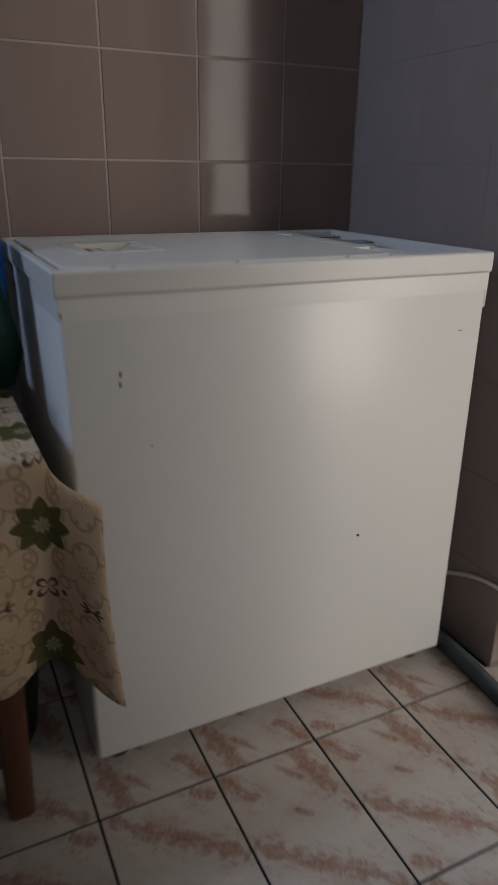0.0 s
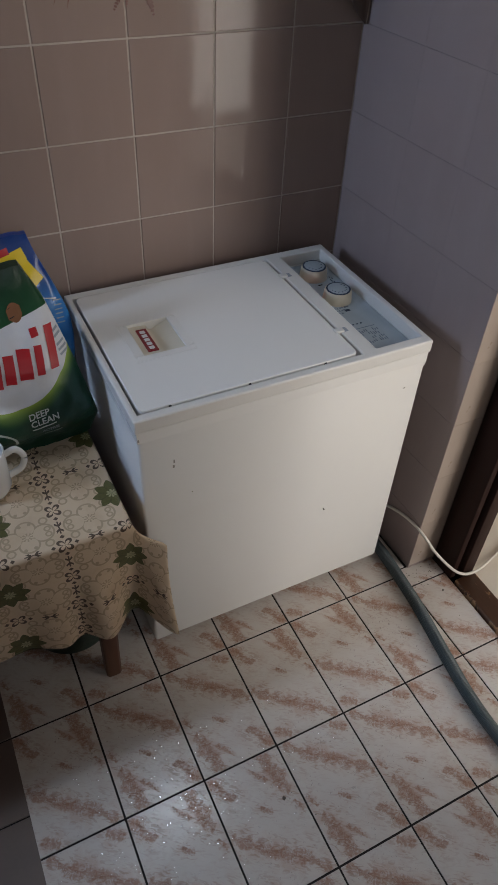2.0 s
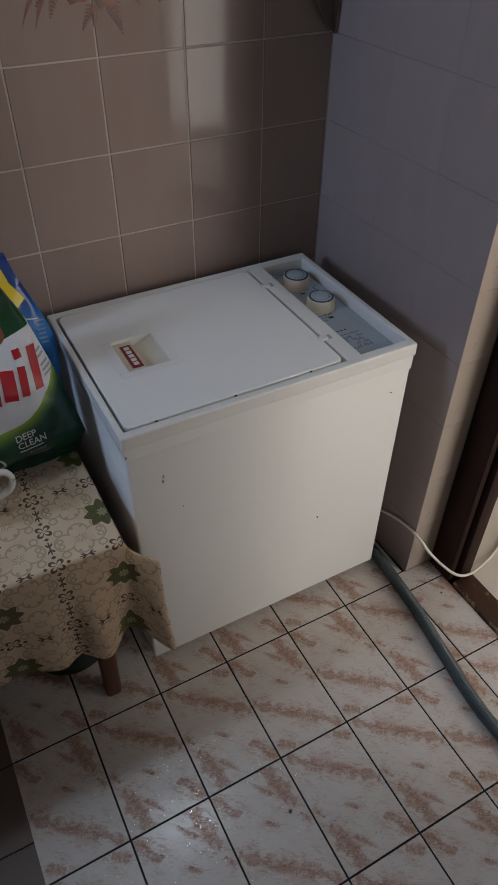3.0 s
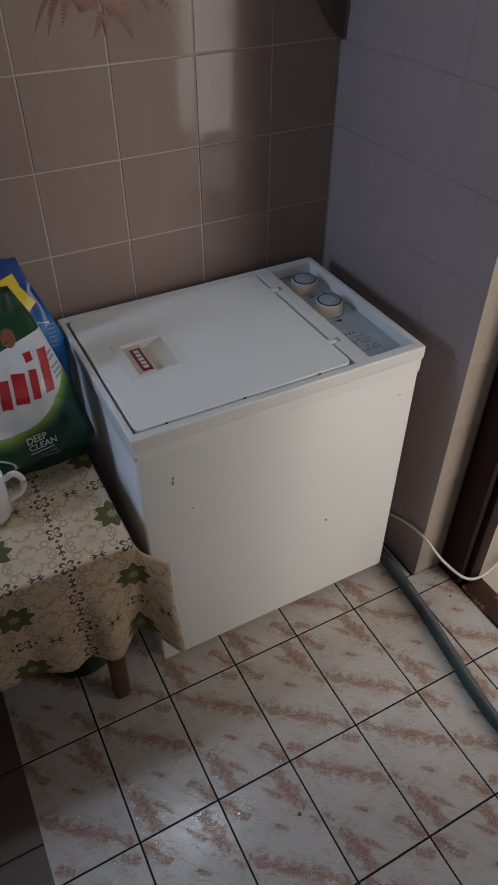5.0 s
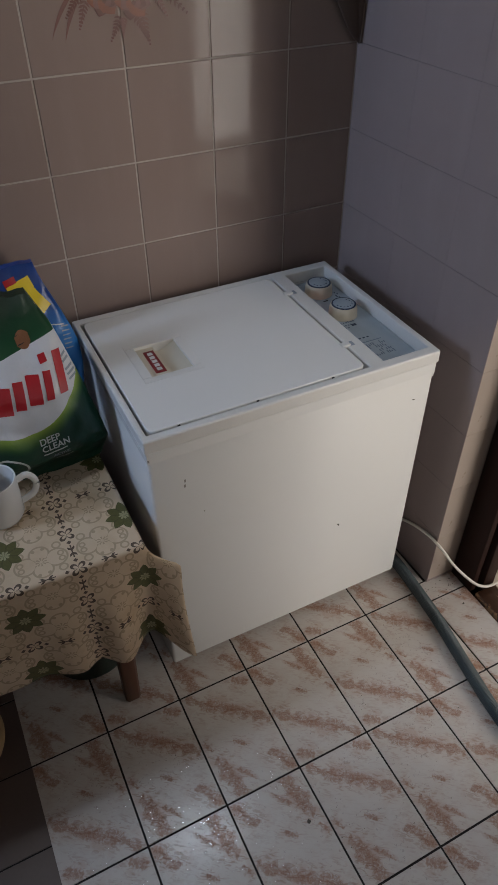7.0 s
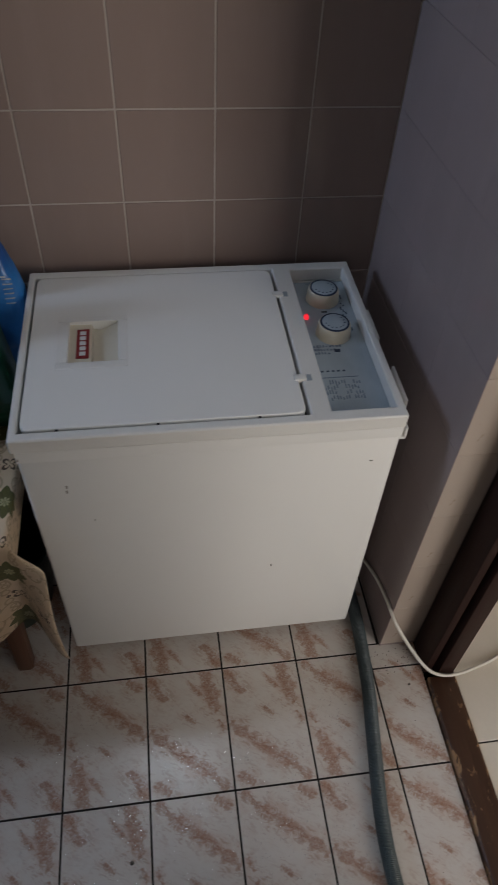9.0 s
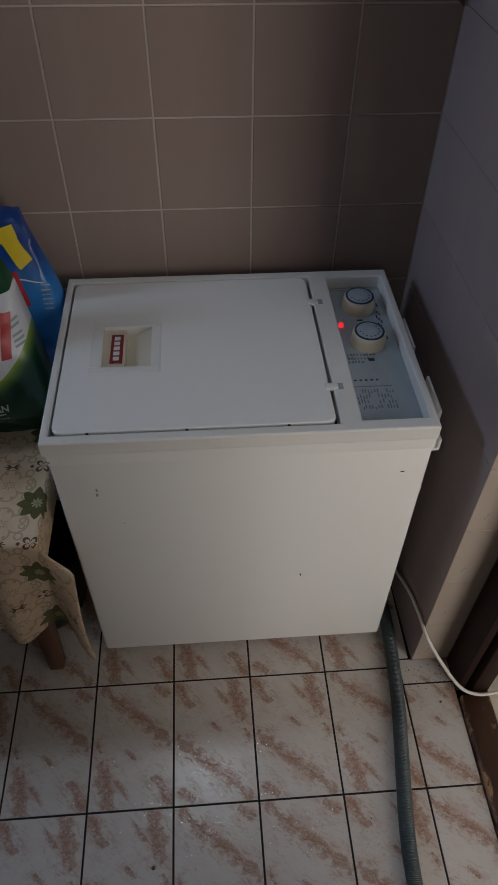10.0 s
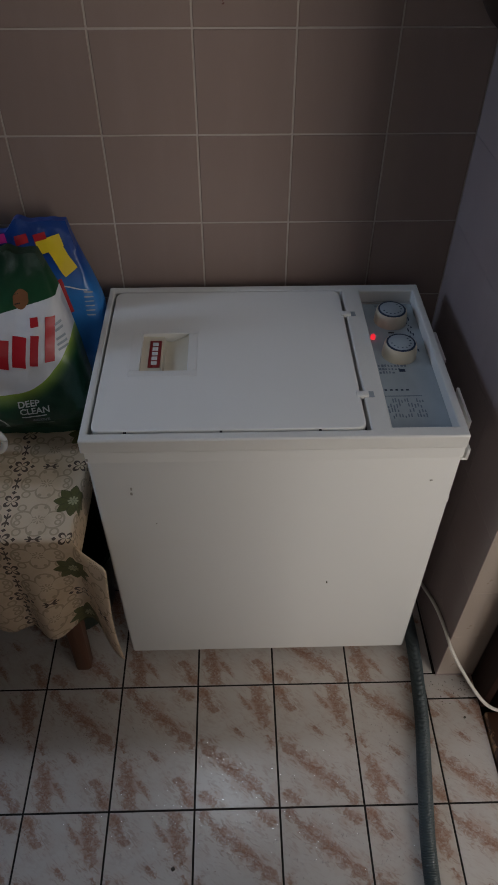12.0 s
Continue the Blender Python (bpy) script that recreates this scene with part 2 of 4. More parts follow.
    scroll = m.math("MAXIMUM", curls, m.math("MULTIPLY", daisy, m.math("GREATER_THAN", q, 0.0025)))
    age = m.noise(uv, 9, 5)
    stain = m.ramp(m.noise(m.mapped(uv, offset=(4, 2, 0)), 16, 5, 0.6), (0.50, 0.0), (0.72, 1.0))
    base = m.mix(age, (0.56, 0.42, 0.275), (0.66, 0.52, 0.37))
    base = m.mix(m.math("MULTIPLY", stain, 0.40), base, (0.42, 0.27, 0.14))
    base = m.mix(m.math("MULTIPLY", scroll, 0.62), base, (0.27, 0.195, 0.11))
    green = m.mix(m.noise(uv, 260, 2), (0.060, 0.060, 0.012), (0.120, 0.110, 0.030))
    green = m.mix(m.math("MULTIPLY", leaf_line, 0.6), green, (0.045, 0.045, 0.012))
    base = m.mix(star, base, green)
    base = m.mix(m.math("MULTIPLY", heart, 0.55), base, (0.50, 0.47, 0.28))
    dark = m.math("MAXIMUM", chain(au, cv, fv), chain(av, cu, fu))
    dark = m.math("MULTIPLY", dark, m.math("SUBTRACT", 1.0, star))
    base = m.mix(m.math("MULTIPLY", dark, 0.92), base, (0.045, 0.020, 0.009))
    m.colour(base)
    m.rough(m.math("MULTIPLY_ADD", age, 0.2, 0.35))
    m.bump(m.noise(uv, 900, 2), 0.2, 0.0005)
    return m.mat


def make_wood(name, dark, light, rough=0.5, sheen=0.5):
    m = Nodes(name, rough)
    m.bsdf.inputs["Specular IOR Level"].default_value = sheen
    at = m.coords()
    grain = m.noise(m.mapped(at, (70, 70, 6)), 1.0, 5, 0.6, 0.6)
    m.colour(m.mix(grain, dark, light))
    m.rough(m.math("MULTIPLY_ADD", grain, 0.2, rough - 0.1))
    m.bump(grain, 0.3, 0.001)
    return m.mat


def make_threshold():
    """Brown paint worn through to bare wood in long flakes."""
    m = Nodes("worn painted wood", 0.45)
    at = m.coords()
    sep = m.tree.nodes.new("ShaderNodeSeparateXYZ")
    m.link(at, sep.inputs[0])
    side = m.math("POWER", m.math("MULTIPLY", m.math("ABSOLUTE", m.math("SUBTRACT", sep.outputs[0], 0.732)), 1 / 0.029), 3.0)
    wear = m.math("ADD", m.noise(m.mapped(at, (60, 26, 30)), 1.0, 6, 0.65, 0.8), m.math("MULTIPLY_ADD", side, 0.16, -0.07))
    grain = m.noise(m.mapped(at, (120, 6, 60)), 1.0, 4)
    paint = m.mix(grain, (0.032, 0.014, 0.009), (0.075, 0.032, 0.016))
    bare = m.mix(grain, (0.22, 0.11, 0.05), (0.40, 0.25, 0.13))
    mask = m.ramp(wear, (0.56, 0.0), (0.62, 1.0))
    m.colour(m.mix(mask, paint, bare))
    m.rough(m.math("MULTIPLY_ADD", mask, 0.3, 0.3))
    m.bump(m.math("SUBTRACT", grain, mask), 0.4, 0.0015)
    return m.mat


def make_front_bag():
    """Green and white foil by height on the bag, with a curved light-green sweep; uv runs 0 to 1 over width and height."""
    m = Nodes("green and white foil bag", 0.32)
    sep = m.tree.nodes.new("ShaderNodeSeparateXYZ")
    m.link(m.coords("UV"), sep.inputs[0])
    u, v = sep.outputs[0], sep.outputs[1]
    crease = m.noise(m.coords(), 28, 4)
    low = m.math("MULTIPLY_ADD", m.math("POWER", m.math("ABSOLUTE", m.math("SUBTRACT", u, 0.50)), 2.0), 0.95, 0.375)
    high = m.math("MULTIPLY_ADD", u, 0.12, 0.695)
    swoosh = m.math("MULTIPLY", m.math("SUBTRACT", low, v), 9.0)
    dark = m.mix(crease, (0.004, 0.030, 0.018), (0.008, 0.055, 0.030))
    light = m.mix(m.math("ADD", swoosh, m.math("MULTIPLY", crease, 0.3), clamp=True), (0.30, 0.42, 0.06), (0.02, 0.12, 0.03))
    bottom = m.mix(m.math("MULTIPLY", m.math("SUBTRACT", low, v), 11.0, clamp=True), light, dark)
    white = m.mix(crease, (0.56, 0.57, 0.60), (0.72, 0.73, 0.75))
    top = m.mix(m.math("MULTIPLY", m.math("SUBTRACT", v, high), 5.0, clamp=True), (0.009, 0.065, 0.022), (0.004, 0.025, 0.012))
    colour = m.mix(m.math("GREATER_THAN", v, low), bottom, white)
    colour = m.mix(m.math("GREATER_THAN", v, high), colour, top)
    m.colour(colour)
    m.bump(crease, 0.35, 0.006)
    return m.mat


def make_rear_bag():
    m = Nodes("blue foil bag", 0.28)
    sep = m.tree.nodes.new("ShaderNodeSeparateXYZ")
    m.link(m.coords("UV"), sep.inputs[0])
    v = sep.outputs[1]
    crease = m.noise(m.coords(), 26, 4)
    low = m.mix(crease, (0.012, 0.13, 0.42), (0.035, 0.22, 0.55))
    high = m.mix(crease, (0.006, 0.025, 0.14), (0.012, 0.06, 0.26))
    m.colour(m.mix(m.ramp(v, (0.62, 0.0), (0.80, 1.0)), low, high))
    m.bump(crease, 0.4, 0.006)
    return m.mat


def make_hose():
    m = Nodes("ribbed grey hose", 0.42)
    grime = m.noise(m.coords(), 30, 4)
    m.colour(m.mix(grime, (0.030, 0.043, 0.047), (0.072, 0.095, 0.102)))
    m.bump(m.noise(m.coords(), 200, 2), 0.2, 0.001)
    return m.mat


def make_panel():
    """Silvery foil with a faint cool sheen and scuffs."""
    m = Nodes("brushed control panel foil", 0.35)
    at = m.coords()
    scuff = m.noise(m.mapped(at, (40, 14, 10)), 1.0, 5)
    m.colour(m.mix(scuff, (0.29, 0.345, 0.39), (0.44, 0.50, 0.545)))
    m.rough(m.math("MULTIPLY_ADD", scuff, 0.3, 0.2))
    return m.mat


WALL_TILE = make_wall_tile("glazed beige wall tile", (0.230, 0.171, 0.147), (0.253, 0.190, 0.163), 0.17)
# Lighter, bluer copy of the wall tile: window light is in its colour.
LIT_TILE = make_wall_tile("wall tile tinted by window light", (0.266, 0.212, 0.204), (0.272, 0.216, 0.208), 0.22)
FLOOR_TILE = make_floor_tile()
ENAMEL = make_enamel()
CLOTH = make_cloth()
PANEL = make_panel()
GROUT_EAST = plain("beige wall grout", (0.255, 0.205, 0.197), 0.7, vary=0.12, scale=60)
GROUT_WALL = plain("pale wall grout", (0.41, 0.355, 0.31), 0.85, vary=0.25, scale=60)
GROUT_FLOOR = plain("dark floor grout", (0.016, 0.012, 0.010), 0.9, vary=0.4, scale=80)
# Beige tile lightened in colour for the doorway light it faces.
LIT_REVEAL_TILE = plain("beige tile with doorway light", (0.36, 0.295, 0.245), 0.3, vary=0.06, scale=14, bump=0.03)
BROWN_TILE = plain("plain brown floor tile", (0.13, 0.095, 0.08), 0.4, vary=0.25, scale=40)
NEXT_WALL = plain("light wall paint", (0.58, 0.54, 0.48), 0.8, vary=0.06, scale=12)
CREAM_TILE = plain("cream floor tile", (0.72, 0.66, 0.57), 0.35, vary=0.12, scale=40)
# For unseen walls, kept dark so that they bounce little light.
DARK_PLASTER = plain("plaster kept dark", (0.24, 0.20, 0.165), 0.8, vary=0.1, scale=12)
WHITE_WALL = plain("white wall paint", (0.70, 0.68, 0.65), 0.8, vary=0.06, scale=10)
CEILING = plain("white ceiling paint", (0.62, 0.60, 0.57), 0.85, vary=0.06, scale=10)
FRAME_BROWN = make_wood("dark brown painted wood", (0.013, 0.0055, 0.0045), (0.036, 0.015, 0.011), 0.6, 0.15)
THRESHOLD = make_threshold()
STOOL_WOOD = make_wood("reddish stool wood", (0.075, 0.028, 0.014), (0.16, 0.065, 0.032), 0.45)
CREAM_PLASTIC = plain("yellowed plastic", (0.62, 0.56, 0.44), 0.4, vary=0.12, scale=50)
WHITE_PLASTIC = plain("white plastic", (0.68, 0.67, 0.64), 0.35, vary=0.08, scale=50)
DARK_GAP = plain("dark rubber", (0.02, 0.02, 0.021), 0.7)
CHIP = plain("chipped enamel", (0.09, 0.075, 0.06), 0.7, vary=0.4, scale=300)
GREY_CHIP = plain("rubbed enamel", (0.34, 0.32, 0.29), 0.6, vary=0.4, scale=300)
BLUE_INK = plain("dark blue print", (0.012, 0.030, 0.070), 0.4)
DECK_INK = plain("worn slate print", (0.16, 0.20, 0.26), 0.5)
GREY_INK = plain("worn grey print", (0.29, 0.33, 0.37), 0.5)
RED_INK = plain("red print", (0.42, 0.012, 0.02), 0.35)
MAROON = plain("maroon badge", (0.20, 0.012, 0.014), 0.3)
CERAMIC = plain("white glazed ceramic", (0.68, 0.67, 0.65), 0.15, vary=0.04, scale=20, bump=0.03)
GREEN_PLASTIC = plain("dark green plastic", (0.004, 0.020, 0.013), 0.35, vary=0.2)
TAN_WOOD = plain("tan wicker", (0.50, 0.34, 0.17), 0.55, vary=0.25, scale=90)
CABLE_WHITE = plain("white cable sheath", (0.66, 0.62, 0.56), 0.45, vary=0.12, scale=40)
HOSE = make_hose()
FRONT_BAG = make_front_bag()
REAR_BAG = make_rear_bag()
SILVER_INK = plain("silver print", (0.60, 0.64, 0.62), 0.3)
YELLOW_INK = plain("yellow print", (0.72, 0.52, 0.02), 0.35)
PINK_INK = plain("pink print", (0.50, 0.02, 0.20), 0.35)
NUT_INK = plain("brown print", (0.22, 0.09, 0.035), 0.4, vary=0.4, scale=120)
PETAL_WHITE = plain("white petal glaze", (0.46, 0.46, 0.46), 0.25, vary=0.12, scale=120)
PETAL_ORANGE = plain("orange petal glaze", (0.20, 0.062, 0.030), 0.4, vary=0.5, scale=160)
PETAL_RUST = plain("rust petal glaze", (0.120, 0.040, 0.028), 0.4, vary=0.5, scale=160)
PETAL_PINK = plain("dusky pink petal glaze", (0.165, 0.070, 0.055), 0.4, vary=0.45, scale=160)
SHEET_BROWN = plain("dark brown sheet", (0.075, 0.048, 0.036), 0.75, vary=0.3, scale=50)
SHEET_EDGE = plain("tan sheet edge", (0.22, 0.17, 0.14), 0.75, vary=0.2, scale=50)
BLACK = plain("black plastic", (0.012, 0.012, 0.012), 0.35)

lamp_red = Nodes("lit red indicator", 0.3)
lamp_red.colour((0.8, 0.02, 0.02))
lamp_red.bsdf.inputs["Emission Color"].default_value = (1.0, 0.03, 0.05, 1)
lamp_red.bsdf.inputs["Emission Strength"].default_value = 1.2
LAMP_RED = lamp_red.mat

glass = Nodes("window glass", 0.02)
glass.colour((1, 1, 1))
glass.bsdf.inputs["Transmission Weight"].default_value = 1.0
GLASS = glass.mat

# Clear gloss for the beads that stand in for floor glints.
water = Nodes("water", 0.03)
clear, gloss, both = water.add("BsdfTransparent"), water.add("BsdfGlossy", Roughness=0.09), water.add("MixShader", Fac=0.22)
water.link(clear.outputs[0], both.inputs[1]).link(gloss.outputs[0], both.inputs[2])
water.link(both.outputs[0], water.tree.nodes["Material Output"].inputs["Surface"])
GLINT = water.mat

# ---------------------------------------------------------------- building helpers


def smooth(mesh, angle=40):
    for face in mesh.polygons:
        face.use_smooth = True
    mesh.set_sharp_from_angle(angle=radians(angle))


def part(name, bm, material, parent=None, label="", angle=40):
    """Links a bmesh as one mesh object, under a thing or a part."""
    mesh = bpy.data.meshes.new(name)
    bmesh.ops.recalc_face_normals(bm, faces=bm.faces)
    bm.to_mesh(mesh)
    bm.free()
    mesh.materials.append(material)
    smooth(mesh, angle)
    ob = new(name, mesh)
    if parent is not None:
        ob.parent = parent
    if label:
        tagged(ob, label)
    return ob


def thing(name, label, category, at=(0, 0, 0), group=""):
    """An Empty at the thing's base, to which its parts are tied."""
    ob = new(name)
    ob.empty_display_size = 0.05
    ob.location = at
    return tagged(ob, label, category, group)


def seat(child, parent):
    """Ties a part to its parent without moving it."""
    child.parent = parent
    bpy.context.view_layer.update()
    child.matrix_parent_inverse = parent.matrix_world.inverted()
    return child


def box(x0, x1, y0, y1, z0, z1, bevel=0.0, steps=2, bm=None):
    bm = bm or bmesh.new()
    made = bmesh.ops.create_cube(bm, size=1.0, matrix=Matrix.LocRotScale(((x0 + x1) / 2, (y0 + y1) / 2, (z0 + z1) / 2), None, (x1 - x0, y1 - y0, z1 - z0)))
    if bevel:
        edges = list({e for v in made["verts"] for e in v.link_edges})
        bmesh.ops.bevel(bm, geom=edges, offset=bevel, segments=steps, profile=0.5, affect="EDGES")
    return bm


def lathe(profile, sides=32, centre=(0, 0, 0), bm=None):
    """Turns a profile of (radius, height) round the z axis."""
    bm = bm or bmesh.new()
    rings = []
    for r, z in profile:
        if r < 1e-6:
            rings.append([bm.verts.new((centre[0], centre[1], centre[2] + z))])
        else:
            rings.append([bm.verts.new((centre[0] + r * math.cos(2 * math.pi * k / sides), centre[1] + r * math.sin(2 * math.pi * k / sides), centre[2] + z)) for k in range(sides)])
    for a, b in zip(rings, rings[1:]):
        for k in range(sides):
            n = (k + 1) % sides
            loop = [a[k % len(a)], a[n % len(a)], b[n % len(b)], b[k % len(b)]]
            face = list(dict.fromkeys(loop))
            if len(face) > 2:
                bm.faces.new(face)
    return bm


def spline(points, steps=14):
    """A smooth line through the points (Catmull-Rom)."""
    p = [Vector(q) for q in points]
    p = [2 * p[0] - p[1], *p, 2 * p[-1] - p[-2]]
    out = []
    for a, b, c, d in zip(p, p[1:], p[2:], p[3:]):
        for k in range(steps):
            t = k / steps
            out.append(0.5 * (2 * b + (c - a) * t + (2 * a - 5 * b + 4 * c - d) * t * t + (3 * b - a - 3 * c + d) * t**3))
    return [*out, p[-2]]


def tube(line, radius, sides=12, bm=None):
    """A tube along a line; radius is a number, or a function of the place along it from 0 to 1."""
    bm = bm or bmesh.new()
    rings = []
    for n, at in enumerate(line):
        ahead = (line[min(n + 1, len(line) - 1)] - line[max(n - 1, 0)]).normalized()
        side = ahead.cross(Vector((0, 0, 1)))
        side = side.normalized() if side.length > 1e-4 else Vector((1, 0, 0))
        up = side.cross(ahead)
        r = radius(n / (len(line) - 1)) if callable(radius) else radius
        rings.append([bm.verts.new(at + r * (math.cos(a) * side + math.sin(a) * up)) for a in (2 * math.pi * k / sides for k in range(sides))])
    for a, b in zip(rings, rings[1:]):
        for k in range(sides):
            bm.faces.new((a[k], a[(k + 1) % sides], b[(k + 1) % sides], b[k]))
    bm.faces.new(rings[0][::-1]), bm.faces.new(rings[-1])
    return bm


def grid(columns, rows, place, uv=None, thick=0.0):
    """A sheet: place(i, j) gives each point; uv(i, j) its place on the pattern."""
    bm = bmesh.new()
    verts = [[bm.verts.new(place(i, j)) for i in range(columns + 1)] for j in range(rows + 1)]
    layer = bm.loops.layers.uv.new("pattern") if uv else None
    for j in range(rows):
        for i in range(columns):
            face = bm.faces.new((verts[j][i], verts[j][i + 1], verts[j + 1][i + 1], verts[j + 1][i]))
            if uv:
                for loop, (a, b) in zip(face.loops, ((i, j), (i + 1, j), (i + 1, j + 1), (i, j + 1))):
                    loop[layer].uv = uv(a, b)
    return bm


def outline(points, depth, axis="y", bm=None):
    """A thin plate with that outline, its face along the axis."""
    bm = bm or bmesh.new()

    def put(a, b, d):
        return (a, d, b) if axis == "y" else (d, a, b) if axis == "x" else (a, b, d)

    front = [bm.verts.new(put(a, b, 0.0)) for a, b in points]
    back = [bm.verts.new(put(a, b, depth)) for a, b in points]
    bm.faces.new(front), bm.faces.new(back[::-1])
    for k in range(len(points)):
        n = (k + 1) % len(points)
        bm.faces.new((front[k], back[k], back[n], front[n]))
    return bm


def ease(a, b, t):
    t = min(1.0, max(0.0, (t - a) / (b - a)))
    return t * t * (3 - 2 * t)


TILE_MESHES = {}


def tile_mesh(name, w, h, thick, material, chamfer=0.0008):
    """A tile in the xy plane, its face up, with a small chamfer all round; shared by all tiles of its size."""
    key = (name, round(w, 4), round(h, 4), material.name)
    if key not in TILE_MESHES:
        c, a, b = chamfer, w / 2, h / 2
        rings = [(a, b, 0), (a, b, thick - c), (a - c, b - c, thick)]
        points = [(sx * x, sy * y, z) for x, y, z in rings for sx, sy in ((-1, -1), (1, -1), (1, 1), (-1, 1))]
        faces = [(8, 9, 10, 11)] + [(4 * r + k, 4 * r + (k + 1) % 4, 4 * r + 4 + (k + 1) % 4, 4 * r + 4 + k) for r in (0, 1) for k in range(4)]
        mesh = bpy.data.meshes.new(name)
        mesh.from_pydata(points, [], faces)
        mesh.materials.append(material)
        TILE_MESHES[key] = mesh
    return TILE_MESHES[key]


def lay_tile(name, parent, w, h, thick, material, m):
    ob = new(name, tile_mesh(name, w, h, thick, material, 0.0002 if material is LIT_TILE else 0.0004 if name == "floor_tile" or material is LIT_REVEAL_TILE else 0.0008))
    ob.parent = parent
    ob.matrix_local = m
    return ob


# ---------------------------------------------------------------- the room
NORTH, EAST, END = 0.475, 0.618, 0.010      # faces of the tiled walls and the doorway's side
WEST, SOUTH, TOP = -1.45, -2.25, 2.55
FU, FV = 0.150, 0.226                       # floor tiles
WU, WV = 0.1482, 0.1465                     # wall tiles
SKIN = 0.006

floor = part("floor", box(WEST - 0.1, 0.70, SOUTH - 0.1, NORTH + 0.1, -0.12, -0.0018), GROUT_FLOOR)
tagged(floor, "white floor tiles with reddish-brown marbling and dark joints", "floor", kind="structure")
next_floor = part("floor_next_room", box(0.762, 3.3, -2.1, 1.6, -0.12, -0.0018), GROUT_FLOOR)
tagged(next_floor, "cream tiled floor of the next room beyond the doorway", "floor", kind="structure")
bm = bmesh.new()
HIGH = (-0.05, 0.35, 1.98, 2.26)              # the high window's opening
for x0, x1, z0, z1 in ((WEST - 0.1, EAST + 0.139, 0, HIGH[2]), (WEST - 0.1, EAST + 0.139, HIGH[3], TOP), (WEST - 0.1, HIGH[0], HIGH[2], HIGH[3]), (HIGH[1], EAST + 0.139, HIGH[2], HIGH[3])):
    box(x0, x1, NORTH + 0.0014, NORTH + 0.15, z0, z1, bm=bm)
wall_north = part("wall_north", bm, GROUT_WALL)
tagged(wall_north, "beige tiled kitchen wall with pale joints and flower decor", "wall", kind="structure")

TILED = 0.0095 + 12 * WV                    # the tiles end here; above, unseen white plaster added to bounce light
bm = bmesh.new()
for x0, x1, z0, z1 in ((WEST, EAST, TILED, HIGH[2]), (WEST, EAST, HIGH[3], TOP), (WEST, HIGH[0], HIGH[2], HIGH[3]), (HIGH[1], EAST, HIGH[2], HIGH[3])):
    box(x0, x1, NORTH - 0.003, NORTH + 0.001, z0, z1, bm=bm)
tagged(part("wall_north_bounce", bm, WHITE_WALL), "unseen white plaster added above the wall tiles to bounce light", "wall", kind="structure")
SKEW = 0.0185                               # the east wall draws away by this much in each metre
bm = box(EAST + 0.0014, 0.757, END + 0.0014, NORTH, 0, TOP)
for v in bm.verts:
    if v.co.x < 0.7:
        v.co.x += SKEW * (NORTH - v.co.y)
box(EAST + SKIN, 0.757, -0.84, END + SKIN - 0.001, 2.07, TOP, bm=bm)
box(EAST + SKIN, 0.757, SOUTH - 0.1, -0.841, 0, TOP, bm=bm)
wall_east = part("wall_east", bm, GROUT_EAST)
tagged(wall_east, "tiled wall that ends at a doorway", "wall", kind="structure")

# West wall with the window's opening.
bm = bmesh.new()
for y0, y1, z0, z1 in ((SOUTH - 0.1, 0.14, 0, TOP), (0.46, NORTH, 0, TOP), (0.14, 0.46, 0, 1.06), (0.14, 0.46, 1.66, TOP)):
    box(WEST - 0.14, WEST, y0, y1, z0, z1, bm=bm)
tagged(part("wall_west", bm, DARK_PLASTER), "plain painted kitchen wall with a window", "wall", kind="structure")
bm = bmesh.new()
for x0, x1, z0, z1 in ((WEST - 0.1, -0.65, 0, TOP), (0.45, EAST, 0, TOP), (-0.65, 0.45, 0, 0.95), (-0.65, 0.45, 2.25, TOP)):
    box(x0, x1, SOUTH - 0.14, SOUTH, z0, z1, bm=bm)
tagged(part("wall_south", bm, DARK_PLASTER), "plain painted wall, unseen, with an opening added for fill light", "wall", kind="structure")
tagged(part("ceiling", box(WEST - 0.14, 3.3, SOUTH - 0.14, 1.6, TOP, TOP + 0.1), CEILING), "white painted ceiling", "ceiling", kind="structure")
# The next room.
tagged(part("wall_next_room_east", box(3.2, 3.3, -2.0, 1.6, 0, TOP), NEXT_WALL), "plain light wall of the next room", "wall", kind="structure")
tagged(part("wall_next_room_north", box(0.758, 3.199, 1.5, 1.6, 0, TOP), NEXT_WALL), "plain light wall of the next room", "wall", kind="structure")
bm = bmesh.new()
for x0, x1, z0, z1 in ((0.758, 1.32, 0, TOP), (2.2, 3.199, 0, TOP), (1.32, 2.2, 2.15, TOP)):
    box(x0, x1, -2.1, -2.0, z0, z1, bm=bm)
tagged(part("wall_next_room_south", bm, NEXT_WALL), "plain light wall with a balcony door", "wall", kind="structure")
tagged(part("wall_next_room_west", box(0.70, 0.757, NORTH + 0.152, 1.6, 0, TOP), NEXT_WALL), "plain light wall of the next room", "wall", kind="structure")

# Doorway: dark post with a stepped rebate, head, and the worn threshold.
door = thing("door_frame", "dark brown painted wooden door frame with a rebate", "door frame", (0.74, 0.0, 0.0))
tagged(door, kind="structure")
for side, end in ((1, END), (-1, -0.836)):
    for name, x0, x1, deep in (("jamb", 0.700, 0.716, 0.066), ("groove", 0.716, 0.723, 0.057), ("rebate", 0.723, 0.757, 0.077)):
        y0, y1 = sorted((end, end - side * deep))
        seat(part(name, box(x0, x1, y0, y1, 0.0, 2.06, 0.003 if name != "groove" else 0.0), FRAME_BROWN), door)
seat(part("head", box(0.702, 0.757, -0.758, -0.0675, 2.02, 2.06, 0.003), FRAME_BROWN), door)
